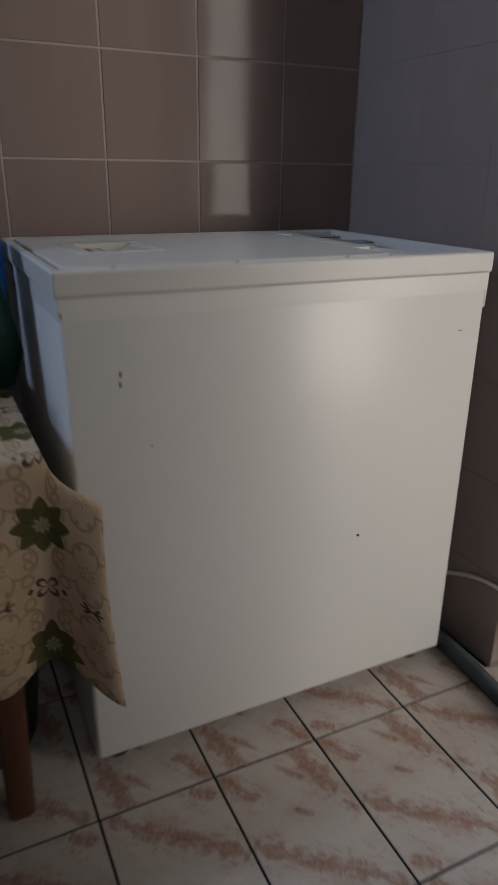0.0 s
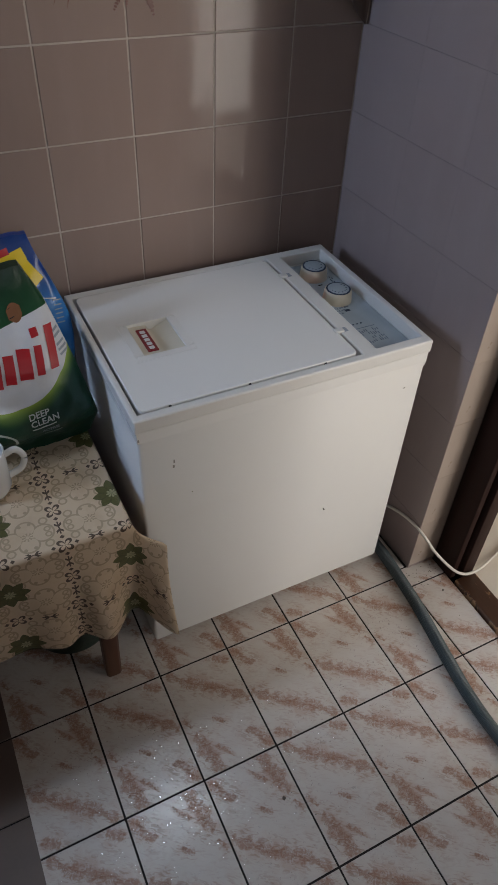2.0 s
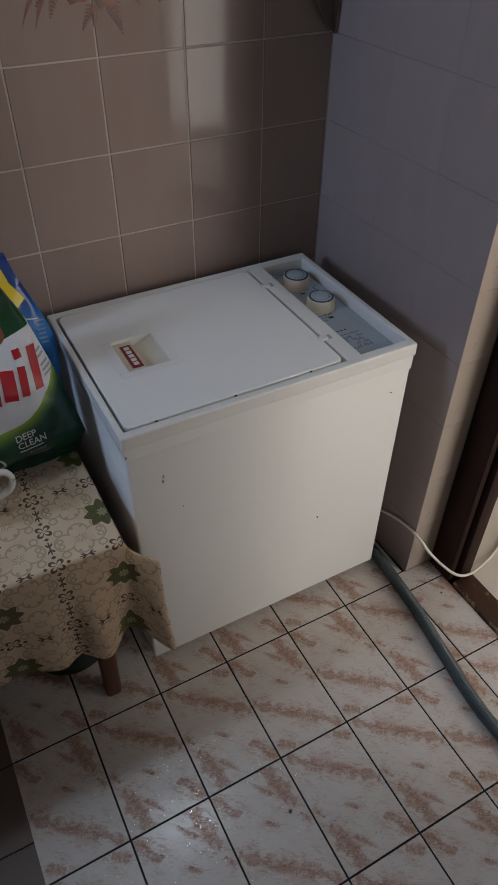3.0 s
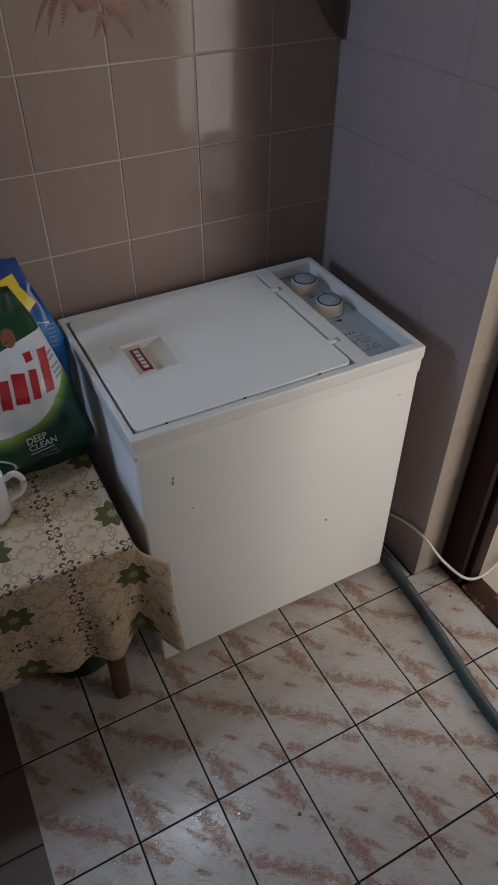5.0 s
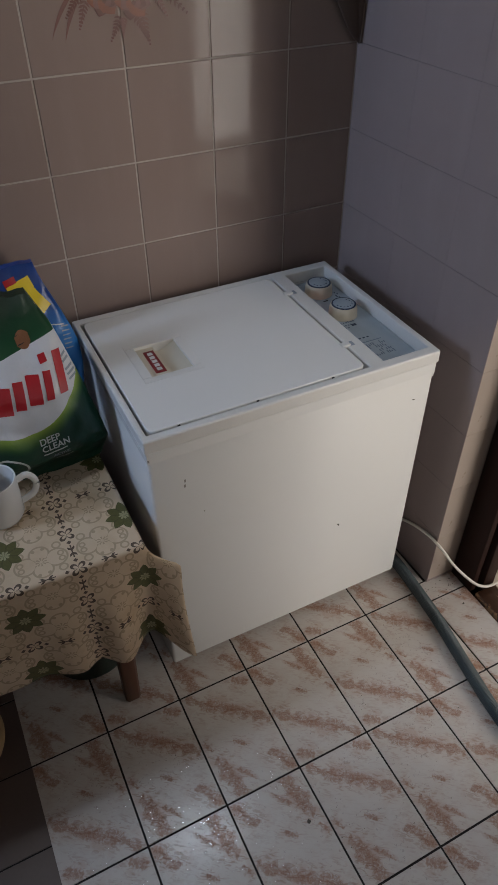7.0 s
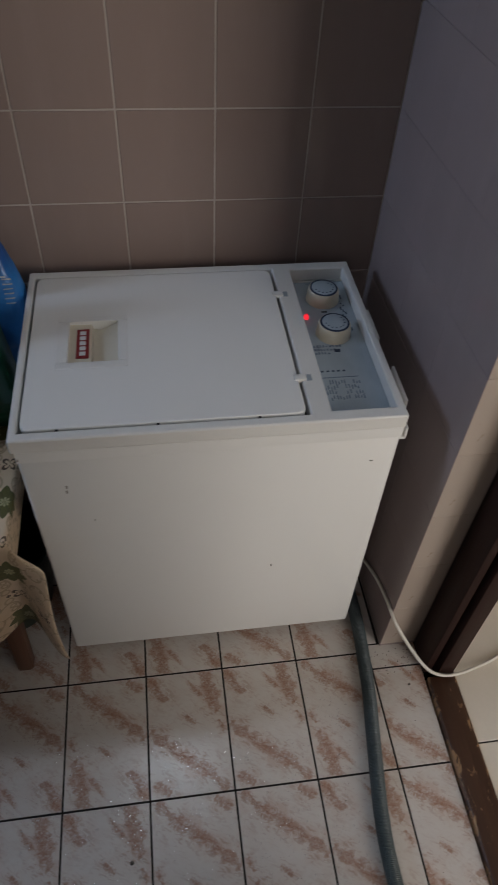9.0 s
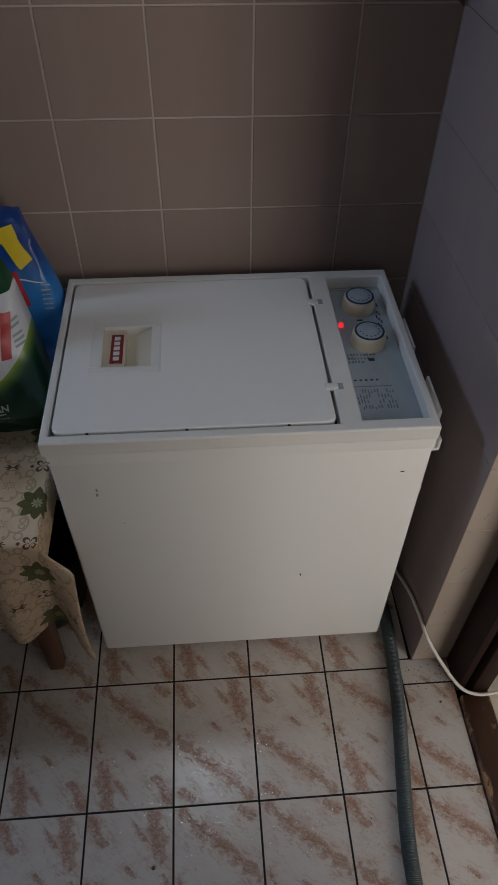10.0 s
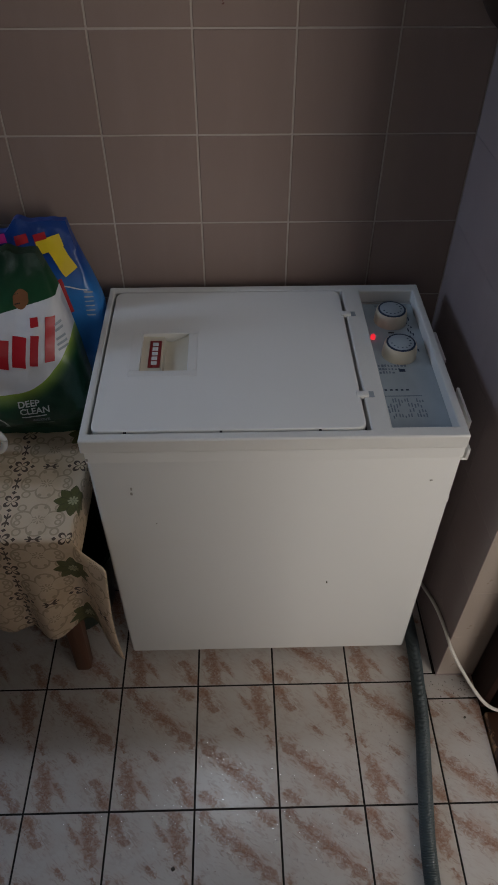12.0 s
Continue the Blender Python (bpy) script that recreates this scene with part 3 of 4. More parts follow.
sill = part("threshold", box(0.703, 0.761, -0.758, -0.0675, -0.02, 0.010, 0.005, 3), THRESHOLD)
tagged(sill, "worn brown wooden threshold with flaking paint", "threshold", kind="structure")

# ---------------------------------------------------------------- washing machine
X0, X1, Y0, Y1, ZT = 0.013, 0.562, 0.056, 0.444, 0.637
washer = thing("washing_machine", "white enamelled top-loading washing machine with two dials", "washing machine", ((X0 + X1) / 2, (Y0 + Y1) / 2, 0))


def wash(name, bm, material, parent=washer, label="", angle=40):
    return seat(part(name, bm, material, None, label, angle), parent)


bm = box(0.017, 0.5615, 0.061, 0.441, 0.022, 0.598, 0.006, 3)
for v in bm.verts:                       # the sheet-metal body widens a little towards its foot
    if v.co.z < 0.3:
        v.co.x += 0.0055 if v.co.x > 0.3 else 0.0
        v.co.y += 0.004 if v.co.y < 0.2 else 0.0
wash("body", bm, ENAMEL)
for x in (0.05, 0.53):
    for y in (0.10, 0.40):
        wash("foot", lathe([(0, 0), (0.016, 0), (0.018, 0.006), (0.014, 0.023), (0, 0.023)], 16, (x, y, 0)), DARK_GAP)

# Top frame: a plastic rim with openings for the lid and the control panel.
LID = (0.024, 0.424, 0.0715, 0.428)
DECK = (0.455, 0.550, 0.076, 0.424)
XS = (X0, LID[0], LID[1], DECK[0], DECK[1], X1)
YS = (Y0, LID[2], DECK[2], DECK[3], LID[3], Y1)


def solid(i, j):
    """Whether the frame is there: not in the lid's opening, nor in the deck's."""
    return 0 <= i < 5 and 0 <= j < 5 and not (i == 1 and 0 < j < 4) and not (i == 3 and j == 2)


bm = bmesh.new()
corner = {}


def frame_vert(i, j, z):
    if (i, j, z) not in corner:
        corner[i, j, z] = bm.verts.new((XS[i], YS[j], z))
    return corner[i, j, z]


for i in range(5):
    for j in range(5):
        if not solid(i, j):
            continue
        for z in (0.612, ZT):
            bm.faces.new([frame_vert(a, b, z) for a, b in ((i, j), (i + 1, j), (i + 1, j + 1), (i, j + 1))])
        for di, dj, ends in ((-1, 0, ((i, j), (i, j + 1))), (1, 0, ((i + 1, j), (i + 1, j + 1))), (0, -1, ((i, j), (i + 1, j))), (0, 1, ((i, j + 1), (i + 1, j + 1)))):
            if not solid(i + di, j + dj):
                (a, b), (c, d) = ends
                bm.faces.new([frame_vert(a, b, 0.612), frame_vert(c, d, 0.612), frame_vert(c, d, ZT), frame_vert(a, b, ZT)])
rim = wash("top_frame", bm, WHITE_PLASTIC)
# The sheet-metal collar under the frame, open inside.
for x0, x1, y0, y1 in ((0.0168, 0.5617, 0.0608, 0.0752), (0.0168, 0.5617, 0.4250, 0.4412), (0.0168, 0.0240, 0.0752, 0.4250), (0.4280, 0.4540, 0.0752, 0.4250), (0.5530, 0.5617, 0.0752, 0.4250)):
    wash("collar_strip", box(x0, x1, y0, y1, 0.588, 0.6115), ENAMEL)
edge = rim.modifiers.new("soft edges", "BEVEL")
edge.width, edge.segments, edge.limit_method = 0.0025, 2, "ANGLE"
wash("lid_well", box(0.0242, 0.4278, 0.0754, 0.4248, 0.5985, 0.612), DARK_GAP)
bm = bmesh.new()
for x0, x1, y0, y1 in ((X0 + 0.003, X1 - 0.0028, Y0 + 0.0038, Y0 + 0.008), (X0 + 0.003, X0 + 0.006, Y0 + 0.008, Y1 - 0.004)):
    box(x0, x1, y0, y1, 0.6112, 0.6124, bm=bm)
wash("trim_line", bm, GREY_INK)


def lid_mesh():
    """A slightly domed panel with rounded corners and a hole for the grip."""
    bm = bmesh.new()
    x0, x1, y0, y1 = LID[0] + 0.004, LID[1] - 0.005, LID[2] + 0.003, LID[3] - 0.004
    gx0, gx1, gy0, gy1 = 0.084, 0.160, 0.206, 0.303
    r, corner = 0.012, []
    for cx, cy, start in ((x1 - r, y1 - r, 0), (x0 + r, y1 - r, 90), (x0 + r, y0 + r, 180), (x1 - r, y0 + r, 270)):
        corner.append([(cx + r * math.cos(radians(start + a)), cy + r * math.sin(radians(start + a))) for a in (0, 30, 60, 90)])
    loop = [p for c in corner for p in c]
    inner = [(gx1, gy1), (gx0, gy1), (gx0, gy0), (gx1, gy0)]
    z = ZT + 0.001
    outer = [bm.verts.new((x, y, z)) for x, y in loop]
    lower = [bm.verts.new((x, y, 0.617)) for x, y in loop]
    hole = [bm.verts.new((x, y, z)) for x, y in inner]
    for k in range(len(loop)):
        n = (k + 1) % len(loop)
        bm.faces.new((lower[k], lower[n], outer[n], outer[k]))
    for c in range(4):
        n = (c + 1) % 4
        for k in range(3):
            bm.faces.new((outer[4 * c + k], outer[4 * c + k + 1], hole[c]))
        bm.faces.new((outer[4 * c + 3], outer[(4 * c + 4) % 16], hole[n], hole[c]))
    return bm


lid = wash("lid", lid_mesh(), ENAMEL, angle=30)
soft = lid.modifiers.new("soft edges", "BEVEL")
soft.width, soft.segments, soft.limit_method = 0.0025, 3, "ANGLE"
# Grip: a cream dish let into the lid, its floor sloping up on one side.
bm = bmesh.new()
for x0, x1, y0, y1 in ((0.068, 0.174, 0.193, 0.207), (0.068, 0.174, 0.302, 0.315), (0.068, 0.085, 0.207, 0.302), (0.159, 0.174, 0.207, 0.302)):
    box(x0, x1, y0, y1, ZT - 0.019, ZT + 0.0016, 0.0008, 1, bm=bm)
grip = wash("grip", bm, WHITE_PLASTIC, label="white grip frame let into the lid")
points = [(0.085, ZT - 0.004), (0.119, ZT - 0.005), (0.121, ZT - 0.014), (0.130, ZT - 0.016), (0.159, ZT - 0.002), (0.159, ZT - 0.019), (0.085, ZT - 0.019)]
bm = outline(points, 0.095)
bmesh.ops.translate(bm, verts=bm.verts, vec=(0, 0.207, 0))
wash("dish", bm, CREAM_PLASTIC, grip, "yellowed cream grip dish")
badge = wash("badge", box(0.0965, 0.1155, 0.221, 0.289, ZT - 0.0055, ZT - 0.0030, 0.0005, 1), MAROON, grip, "maroon badge with pale marks")
for k in range(5):
    y = 0.2265 + 0.0120 * k
    wash("badge_mark", box(0.1015, 0.1105, y, y + 0.0085, ZT - 0.0031, ZT - 0.0026), SILVER_INK, badge)
for y in (0.353, 0.146):
    wash("hinge", box(0.413, 0.431, y - 0.006, y + 0.006, ZT - 0.004, ZT + 0.003, 0.0012, 2), WHITE_PLASTIC)
    wash("hinge_slot", box(0.431, 0.439, y - 0.0065, y + 0.0065, ZT - 0.004, ZT + 0.0006), GREY_INK)
for x in (0.075, 0.21, 0.35):
    wash("lid_buffer", box(x, x + 0.004, LID[2] - 0.0002, LID[2] + 0.002, ZT - 0.006, ZT + 0.0003), DARK_GAP)

# Control deck, sunk into the frame.
ZP = 0.608
deck = wash("control_panel", box(0.4541, 0.5529, 0.0753, 0.4249, 0.5985, ZP), PANEL, label="scuffed silvery control panel")


def dial(x, y, turn):
    body = [(0, 0), (0.0285, 0), (0.0282, 0.004), (0.0268, 0.019), (0.0255, 0.0227), (0.0235, 0.0232), (0, 0.0232)]
    knob = wash("dial", lathe(body, 40, (x, y, ZP)), CREAM_PLASTIC, label="round yellowed dial with a silvery cap")
    wash("cap_ring", lathe([(0.0208, 0.0227), (0.0238, 0.0229), (0.0238, 0.0242), (0.0208, 0.0244)], 40, (x, y, ZP)), BLUE_INK, knob)
    wash("cap", lathe([(0, 0.0249), (0.019, 0.0249), (0.0209, 0.0242), (0.0209, 0.0227)], 40, (x, y, ZP)), PANEL, knob)
    for k in range(9):
        a = radians(turn + 26 * k)
        px, py = x + 0.0155 * math.cos(a), y + 0.0155 * math.sin(a)
        wash("scale_mark", box(px - 0.0013, px + 0.0013, py - 0.0008, py + 0.0008, ZP + 0.0248, ZP + 0.0253), BLUE_INK, knob)


dial(0.5060, 0.3735, 200)
dial(0.5045, 0.2785, 190)
wash("indicator", lathe([(0.0, 0.008), (0.0026, 0.0076), (0.0042, 0.005), (0.0044, 0)], 16, (0.4680, 0.323, ZP)), LAMP_RED, label="lit red indicator light")
rng = random.Random(5)
for x, y, w, h, ink in ((0.497, 0.336, 0.010, 0.003, DARK_GAP), (0.485, 0.417, 0.005, 0.003, GREY_INK)):
    wash("printed_mark", box(x, x + w, y, y + h, ZP, ZP + 0.0005), ink, deck)
for row in range(3):                     # faded column of symbols beside the dials
    for k in range(5):
        y = 0.385 - 0.022 * k - 0.006 * row
        x = 0.5315 + 0.0032 * row
        wash("printed_mark", box(x, x + 0.0022, y, y + rng.uniform(0.003, 0.010), ZP, ZP + 0.0005), BLUE_INK, deck)
for k, (x, y) in enumerate((0.460 + 0.0052 * c, 0.246 - 0.0085 * r) for r in range(3) for c in range(10 - 2 * r)):
    wash("printed_mark", box(x, x + rng.uniform(0.002, 0.0042), y, y + rng.uniform(0.003, 0.006), ZP, ZP + 0.0005), DECK_INK, deck)
wash("printed_mark", box(0.4975, 0.507, 0.233, 0.239, ZP, ZP + 0.0008), BLUE_INK, deck)
wash("printed_line", box(0.463, 0.522, 0.1735, 0.1747, ZP, ZP + 0.0005), DECK_INK, deck)
for c in range(13):
    for r in range(4):
        if rng.random() < 0.75:
            x, y = 0.464 + 0.0046 * c + rng.uniform(0, 0.001), 0.160 - 0.0115 * r + rng.uniform(-0.002, 0.002)
            wash("printed_mark", box(x, x + 0.0019, y, y + rng.uniform(0.004, 0.009), ZP, ZP + 0.0005), DECK_INK, deck)
for c in range(5):
    x = 0.466 + 0.0085 * c
    wash("printed_mark", box(x, x + 0.004, 0.187, 0.190, ZP, ZP + 0.0005), BLUE_INK, deck)

# Nicks in the enamel.
for x, z, w, h in ((0.0735, 0.527, 0.0026, 0.0058), (0.0722, 0.516, 0.0032, 0.0056), (0.3895, 0.2665, 0.0022, 0.0022), (0.5225, 0.5385, 0.005, 0.0011), (0.104, 0.445, 0.002, 0.0012), (0.0175, 0.592, 0.003, 0.005)):
    wash("chip", box(x, x + w, 0.0602, 0.0660, z, z + h, 0.0003, 1), CHIP if x > 0.3 else GREY_CHIP)
# Hooks for hoses and cable on the side towards the wall.
for y0, y1, z0, z1, out in ((0.262, 0.340, 0.583, 0.608, 0.020), (0.112, 0.190, 0.580, 0.611, 0.023), (0.078, 0.102, 0.562, 0.586, 0.019), (0.085, 0.105, 0.455, 0.472, 0.013)):
    bm = box(0.5605, 0.5605 + out, y0, y1, z0, z0 + 0.006, 0.0025, 2)
    box(0.5605 + out - 0.005, 0.5605 + out, y0, y1, z0 + 0.004, z1, 0.002, 2, bm=bm)
    wash("hose_hook", bm, WHITE_PLASTIC)

# ---------------------------------------------------------------- low table and its oilcloth
TX, TY, TZ = -0.021, 0.013, 0.470        # front corner of the top
stool = thing("low_table", "low reddish wooden table under a patterned oilcloth", "table", (-0.50, 0.22, 0))


def wood(name, bm):
    return seat(part(name, bm, STOOL_WOOD), stool)


# Top and cloth run on unseen to the left, lengthened to shade the floor.
wood("tabletop", box(-0.985, TX - 0.002, TY + 0.002, 0.430, TZ - 0.024, TZ, 0.003))
for x0, x1, y0, y1 in ((-0.96, -0.05, 0.050, 0.068), (-0.96, -0.05, 0.375, 0.393)):
    wood("apron", box(x0, x1, y0, y1, TZ - 0.085, TZ - 0.0245, 0.002))
for x, y, dx, dy in ((-0.070, 0.065, -0.012, -0.012), (-0.070, 0.375, -0.012, 0.012), (-0.940, 0.065, 0.012, -0.012), (-0.940, 0.375, 0.012, 0.012)):
    bm = bmesh.new()
    rings = []
    for z, half in ((0.0, 0.0125), (0.004, 0.0150), (TZ - 0.025, 0.0195)):
        k = 1 - z / TZ
        rings.append([bm.verts.new((x + dx * k + sx * half, y + dy * k + sy * half, z)) for sx, sy in ((-1, -0.7), (-0.7, -1), (0.7, -1), (1, -0.7), (1, 0.7), (0.7, 1), (-0.7, 1), (-1, 0.7))])
    for a, b in zip(rings, rings[1:]):
        for k in range(8):
            bm.faces.new((a[k], a[(k + 1) % 8], b[(k + 1) % 8], b[k]))
    bm.faces.new(rings[0][::-1]), bm.faces.new(rings[-1])
    wood("leg", bm)

NI, NJ = 180, 96
SIDE, FRONT, LEFT, BACK = 0.068, 0.245, -1.0, 0.45


def cloth_flat(i, j):
    """The cloth spread flat: metres to the right of the corner, and in front of it."""
    return LEFT - TX + (SIDE - (LEFT - TX)) * i / NI, TY - BACK + (FRONT - (TY - BACK)) * j / NJ


def cloth_place(i, j):
    """Flat on the table, hanging down in front, with a corner that the machine holds out in front of itself."""
    a, b = cloth_flat(i, j)
    top = TZ + 0.004
    x, y, z = TX + min(a, 0), TY - min(b, 0), top
    a, b = max(a, 0.0), max(b, 0.0)
    ruffle = 0.0012 * noise.noise((a * 9 + x * 9, y * 11, 3))
    if a == 0 and b == 0:
        return x, y, z + ruffle
    # The side's short drop.
    side = Vector((x + 0.005 * (1 - math.exp(-a / 0.005)), y, top - max(0.0, a - 0.003)))
    if b == 0:
        return side.x, side.y, side.z + ruffle
    # The front's drop, which goes on past the corner.
    s = a / SIDE
    across = x + 0.80 * a
    low = ease(0.03, 0.22, b)
    wave = 0.021 * math.cos(2 * math.pi * (across + 0.085) / 0.112) * ease(-0.16, -0.10, across)
    wave += 0.006 * (math.sin(across * 34) + 0.5 * math.sin(across * 71 + 1)) * (1 - ease(-0.16, -0.10, across))
    drop = b * (1 + 0.11 * s - 0.10 * (1 - ease(-0.30, -0.12, across)))
    front = Vector((across - 0.007 * s * math.sin(math.pi * min(1.0, b / FRONT)),
                    TY - 0.005 * (1 - math.exp(-b / 0.005)) - 0.007 * low - wave * low - 0.020 * s * ease(0.0, 0.045, b),
                    top - max(0.0, drop - 0.003) - 0.20 * a))
    spot = side.lerp(front, ease(0.0, 0.042, b)) if a > 0 else front
    return spot.x, spot.y, spot.z + ruffle


cloth = part("tablecloth", grid(NI, NJ, cloth_place, lambda i, j: cloth_flat(i, j)), CLOTH, angle=180)
tagged(cloth, "cream patterned oilcloth with green stars, hanging over the low table", "tablecloth")
cloth.modifiers.new("thickness", "SOLIDIFY").thickness = 0.0012

# ---------------------------------------------------------------- bags of washing powder
CT = TZ + 0.0055


class Bag:
    """A stuffed foil bag that leans back: its front face and outline as functions of u and v from 0 to 1."""

    def __init__(self, x0, x1, y, lean, height, deep, shoulder, foot, dip=False, base=CT):
        self.x0, self.x1, self.y, self.lean, self.height, self.deep, self.shoulder, self.foot, self.dip, self.base = x0, x1, y, lean, height, deep, shoulder, foot, dip, base

    def inset(self, v):
        if not self.dip:                 # widest near the foot, tapering to a narrow top
            steps = ((0.0, 0.014), (0.14, 0.0), (0.52, 0.023), (0.70, 0.037), (0.81, 0.046), (1.0, self.shoulder))
            for (a, p), (b, q) in zip(steps, steps[1:]):
                if v <= b:
                    return p + (q - p) * max(0.0, v - a) / (b - a)
        low = self.foot * (1 - ease(0.0, 0.42, v))
        return low + self.shoulder * (0.5 * ease(0.50, 1.02, v) + 0.5 * max(0.0, (v - 0.52) / 0.48))

    def place(self, u, v, back=False):
        inset = self.inset(v)
        a, b = self.x0 + inset, self.x1 - inset
        x = a + (b - a) * u
        swell = (4 * u * (1 - u)) ** 0.55 * (1 - ease(0.55, 1.02, v)) * (0.35 + 0.65 * ease(0.0, 0.2, v))
        crease = 0.004 * noise.noise((x * 22, v * 7, 1.5)) + 0.003 * noise.noise((x * 50, v * 16, 4.5))
        dip = 0.018 * ease(0.62, 0.50, u) if self.dip else 0.0
        z = self.base + (self.height - dip) * v + (0.007 * noise.noise((x * 40, 2, 8)) if v > 0.95 else 0.0)
        if back:
            return x, self.y + self.lean * v + self.deep * 0.42 + swell * self.deep * 0.20 + 0.002, z
        return x, self.y + self.lean * v + self.deep * 0.25 * ease(0.55, 1.0, v) - swell * self.deep * 0.30 + self.deep * 0.40 * (1 - ease(0.0, 0.30, v)) + crease, z

    def mesh(self, nu=40, nv=44):
        bm = bmesh.new()
        layer = bm.loops.layers.uv.new("pattern")
        front = [[bm.verts.new(self.place(i / nu, j / nv)) for i in range(nu + 1)] for j in range(nv + 1)]
        rear = [[bm.verts.new(self.place(i / nu, j / nv, True)) for i in range(nu + 1)] for j in range(nv + 1)]

        def face(loop, marks):
            made = bm.faces.new(loop)
            for corner, mark in zip(made.loops, marks):
                corner[layer].uv = mark

        for rows in (front, rear):
            for j in range(nv):
                for i in range(nu):
                    marks = [(a / nu, b / nv) for a, b in ((i, j), (i + 1, j), (i + 1, j + 1), (i, j + 1))]
                    face([rows[j][i], rows[j][i + 1], rows[j + 1][i + 1], rows[j + 1][i]], marks)
        for i in (0, nu):
            for j in range(nv):
                face([front[j][i], rear[j][i], rear[j + 1][i], front[j + 1][i]], [(i / nu, j / nv), (i / nu, j / nv), (i / nu, (j + 1) / nv), (i / nu, (j + 1) / nv)])
        for j in (0, nv):
            for i in range(nu):
                face([front[j][i], front[j][i + 1], rear[j][i + 1], rear[j][i]], [(i / nu, j / nv)] * 4)
        return bm

    def on(self, x, z, lift=0.0012):
        """The place on the front face at x and z."""
        v = (z - self.base) / self.height
        inset = self.inset(v)
        u = (x - self.x0 - inset) / (self.x1 - self.x0 - 2 * inset)
        return Vector((x, self.place(min(1, max(0, u)), min(1, max(0, v)))[1] - lift, z))

    def print_strip(self, name, centre, width, material, owner, bm=None, finish=True):
        """A flat printed stroke along a line of (x, z), laid on the foil."""
        bm = bm or bmesh.new()
        line = [Vector((a, 0, b)) for a, b in centre]
        rows = []
        for n, at in enumerate(line):
            ahead = (line[min(n + 1, len(line) - 1)] - line[max(n - 1, 0)]).normalized()
            side = Vector((-ahead.z, 0, ahead.x)) * (width[n] if isinstance(width, list) else width) / 2
            rows.append([bm.verts.new(self.on(p.x, p.z)) for p in (at + side, at, at - side)])
        for a, b in zip(rows, rows[1:]):
            for k in (0, 1):
                bm.faces.new((a[k], a[k + 1], b[k + 1], b[k]))
        return seat(part(name, bm, material), owner) if finish else bm


def fine(points, step=0.004):
    """More points along a line, so that it can follow a curved face."""
    out = []
    for (ax, az), (bx, bz) in zip(points, points[1:]):
        n = max(2, int(math.hypot(bx - ax, bz - az) / step))
        out += [(ax + (bx - ax) * k / n, az + (bz - az) * k / n) for k in range(n)]
    return [*out, points[-1]]


green = Bag(-0.275, 0.004, 0.210, 0.090, 0.297, 0.110, 0.072, 0.045)
front_bag = part("detergent_bag", green.mesh(), FRONT_BAG, angle=60)
tagged(front_bag, "green and white foil bag of washing powder with red marks", "detergent bag", "bags of washing powder")
# The large red mark is kept as plain slanting slabs.
for x, wide, tall in ((-0.184, 0.023, 0.058), (-0.156, 0.022, 0.041), (-0.1305, 0.016, 0.041), (-0.107, 0.021, 0.042), (-0.082, 0.0125, 0.040), (-0.0585, 0.0140, 0.058)):
    z = 0.638 + 0.10 * (x + 0.05)
    green.print_strip("red_slab", fine([(x + wide * 0.2, z), (x + wide * 0.2 + 0.005, z + tall)]), wide, RED_INK, front_bag)
green.print_strip("red_dot", fine([(-0.0805, 0.6905), (-0.0685, 0.6915)]), 0.0115, RED_INK, front_bag)
nut = [-0.105 + 0.022 * k / 10 for k in range(11)]
green.print_strip("nut_print", [(x, 0.7165 + 0.1 * (x + 0.1)) for x in nut], [0.006 + 0.018 * math.sin(math.pi * (0.08 + 0.84 * k / 10)) for k in range(11)], NUT_INK, front_bag)
for z in (0.712, 0.7175, 0.723):
    green.print_strip("nut_line", fine([(-0.103, z), (-0.0865, z + 0.0015)]), 0.0014, BLACK, front_bag)
ring = [(-0.178 + 0.036 * math.cos(radians(a)), 0.527 + 0.030 * math.sin(radians(a))) for a in range(-50, 130, 10)]
green.print_strip("silver_arc", ring, 0.004, SILVER_INK, front_bag)
for x, z, w in ((-0.114, 0.5525, 0.040), (-0.096, 0.5325, 0.030)):
    green.print_strip("pale_bar", fine([(x, z - 0.006), (x + w, z - 0.003)]), 0.0025, SILVER_INK, front_bag)


def lettering(text, size, material, bag, x, z, slope, owner):
    """Raised letters laid on the bag's face."""
    curve = bpy.data.curves.new(text.lower(), "FONT")
    curve.body, curve.size, curve.extrude = text, size, 0.0
    curve.offset = 0.0003
    holder = new("lettering", curve)
    mesh = bpy.data.meshes.new_from_object(holder.evaluated_get(bpy.context.evaluated_depsgraph_get()))
    bpy.data.objects.remove(holder)
    bm = bmesh.new()
    bm.from_mesh(mesh)
    bpy.data.meshes.remove(mesh)
    for v in bm.verts:
        v.co = bag.on(x + v.co.x, z + v.co.y + slope * v.co.x, 0.0016)
    return seat(part("lettering", bm, material), owner)


lettering("ACTIVE", 0.0085, GREY_INK, green, -0.099, 0.5345, 0.06, front_bag)
lettering("DEEP", 0.0152, SILVER_INK, green, -0.116, 0.5655, 0.06, front_bag)
lettering("CLEAN", 0.0152, SILVER_INK, green, -0.115, 0.5525, 0.06, front_bag)
for x, z, w in ((-0.046, 0.682, 0.010), (-0.045, 0.675, 0.011), (-0.044, 0.664, 0.013), (-0.043, 0.657, 0.014), (-0.042, 0.650, 0.014)):
    green.print_strip("grey_bar", fine([(x, z), (x + w, z + 0.004)]), 0.0034, GREY_INK, front_bag)

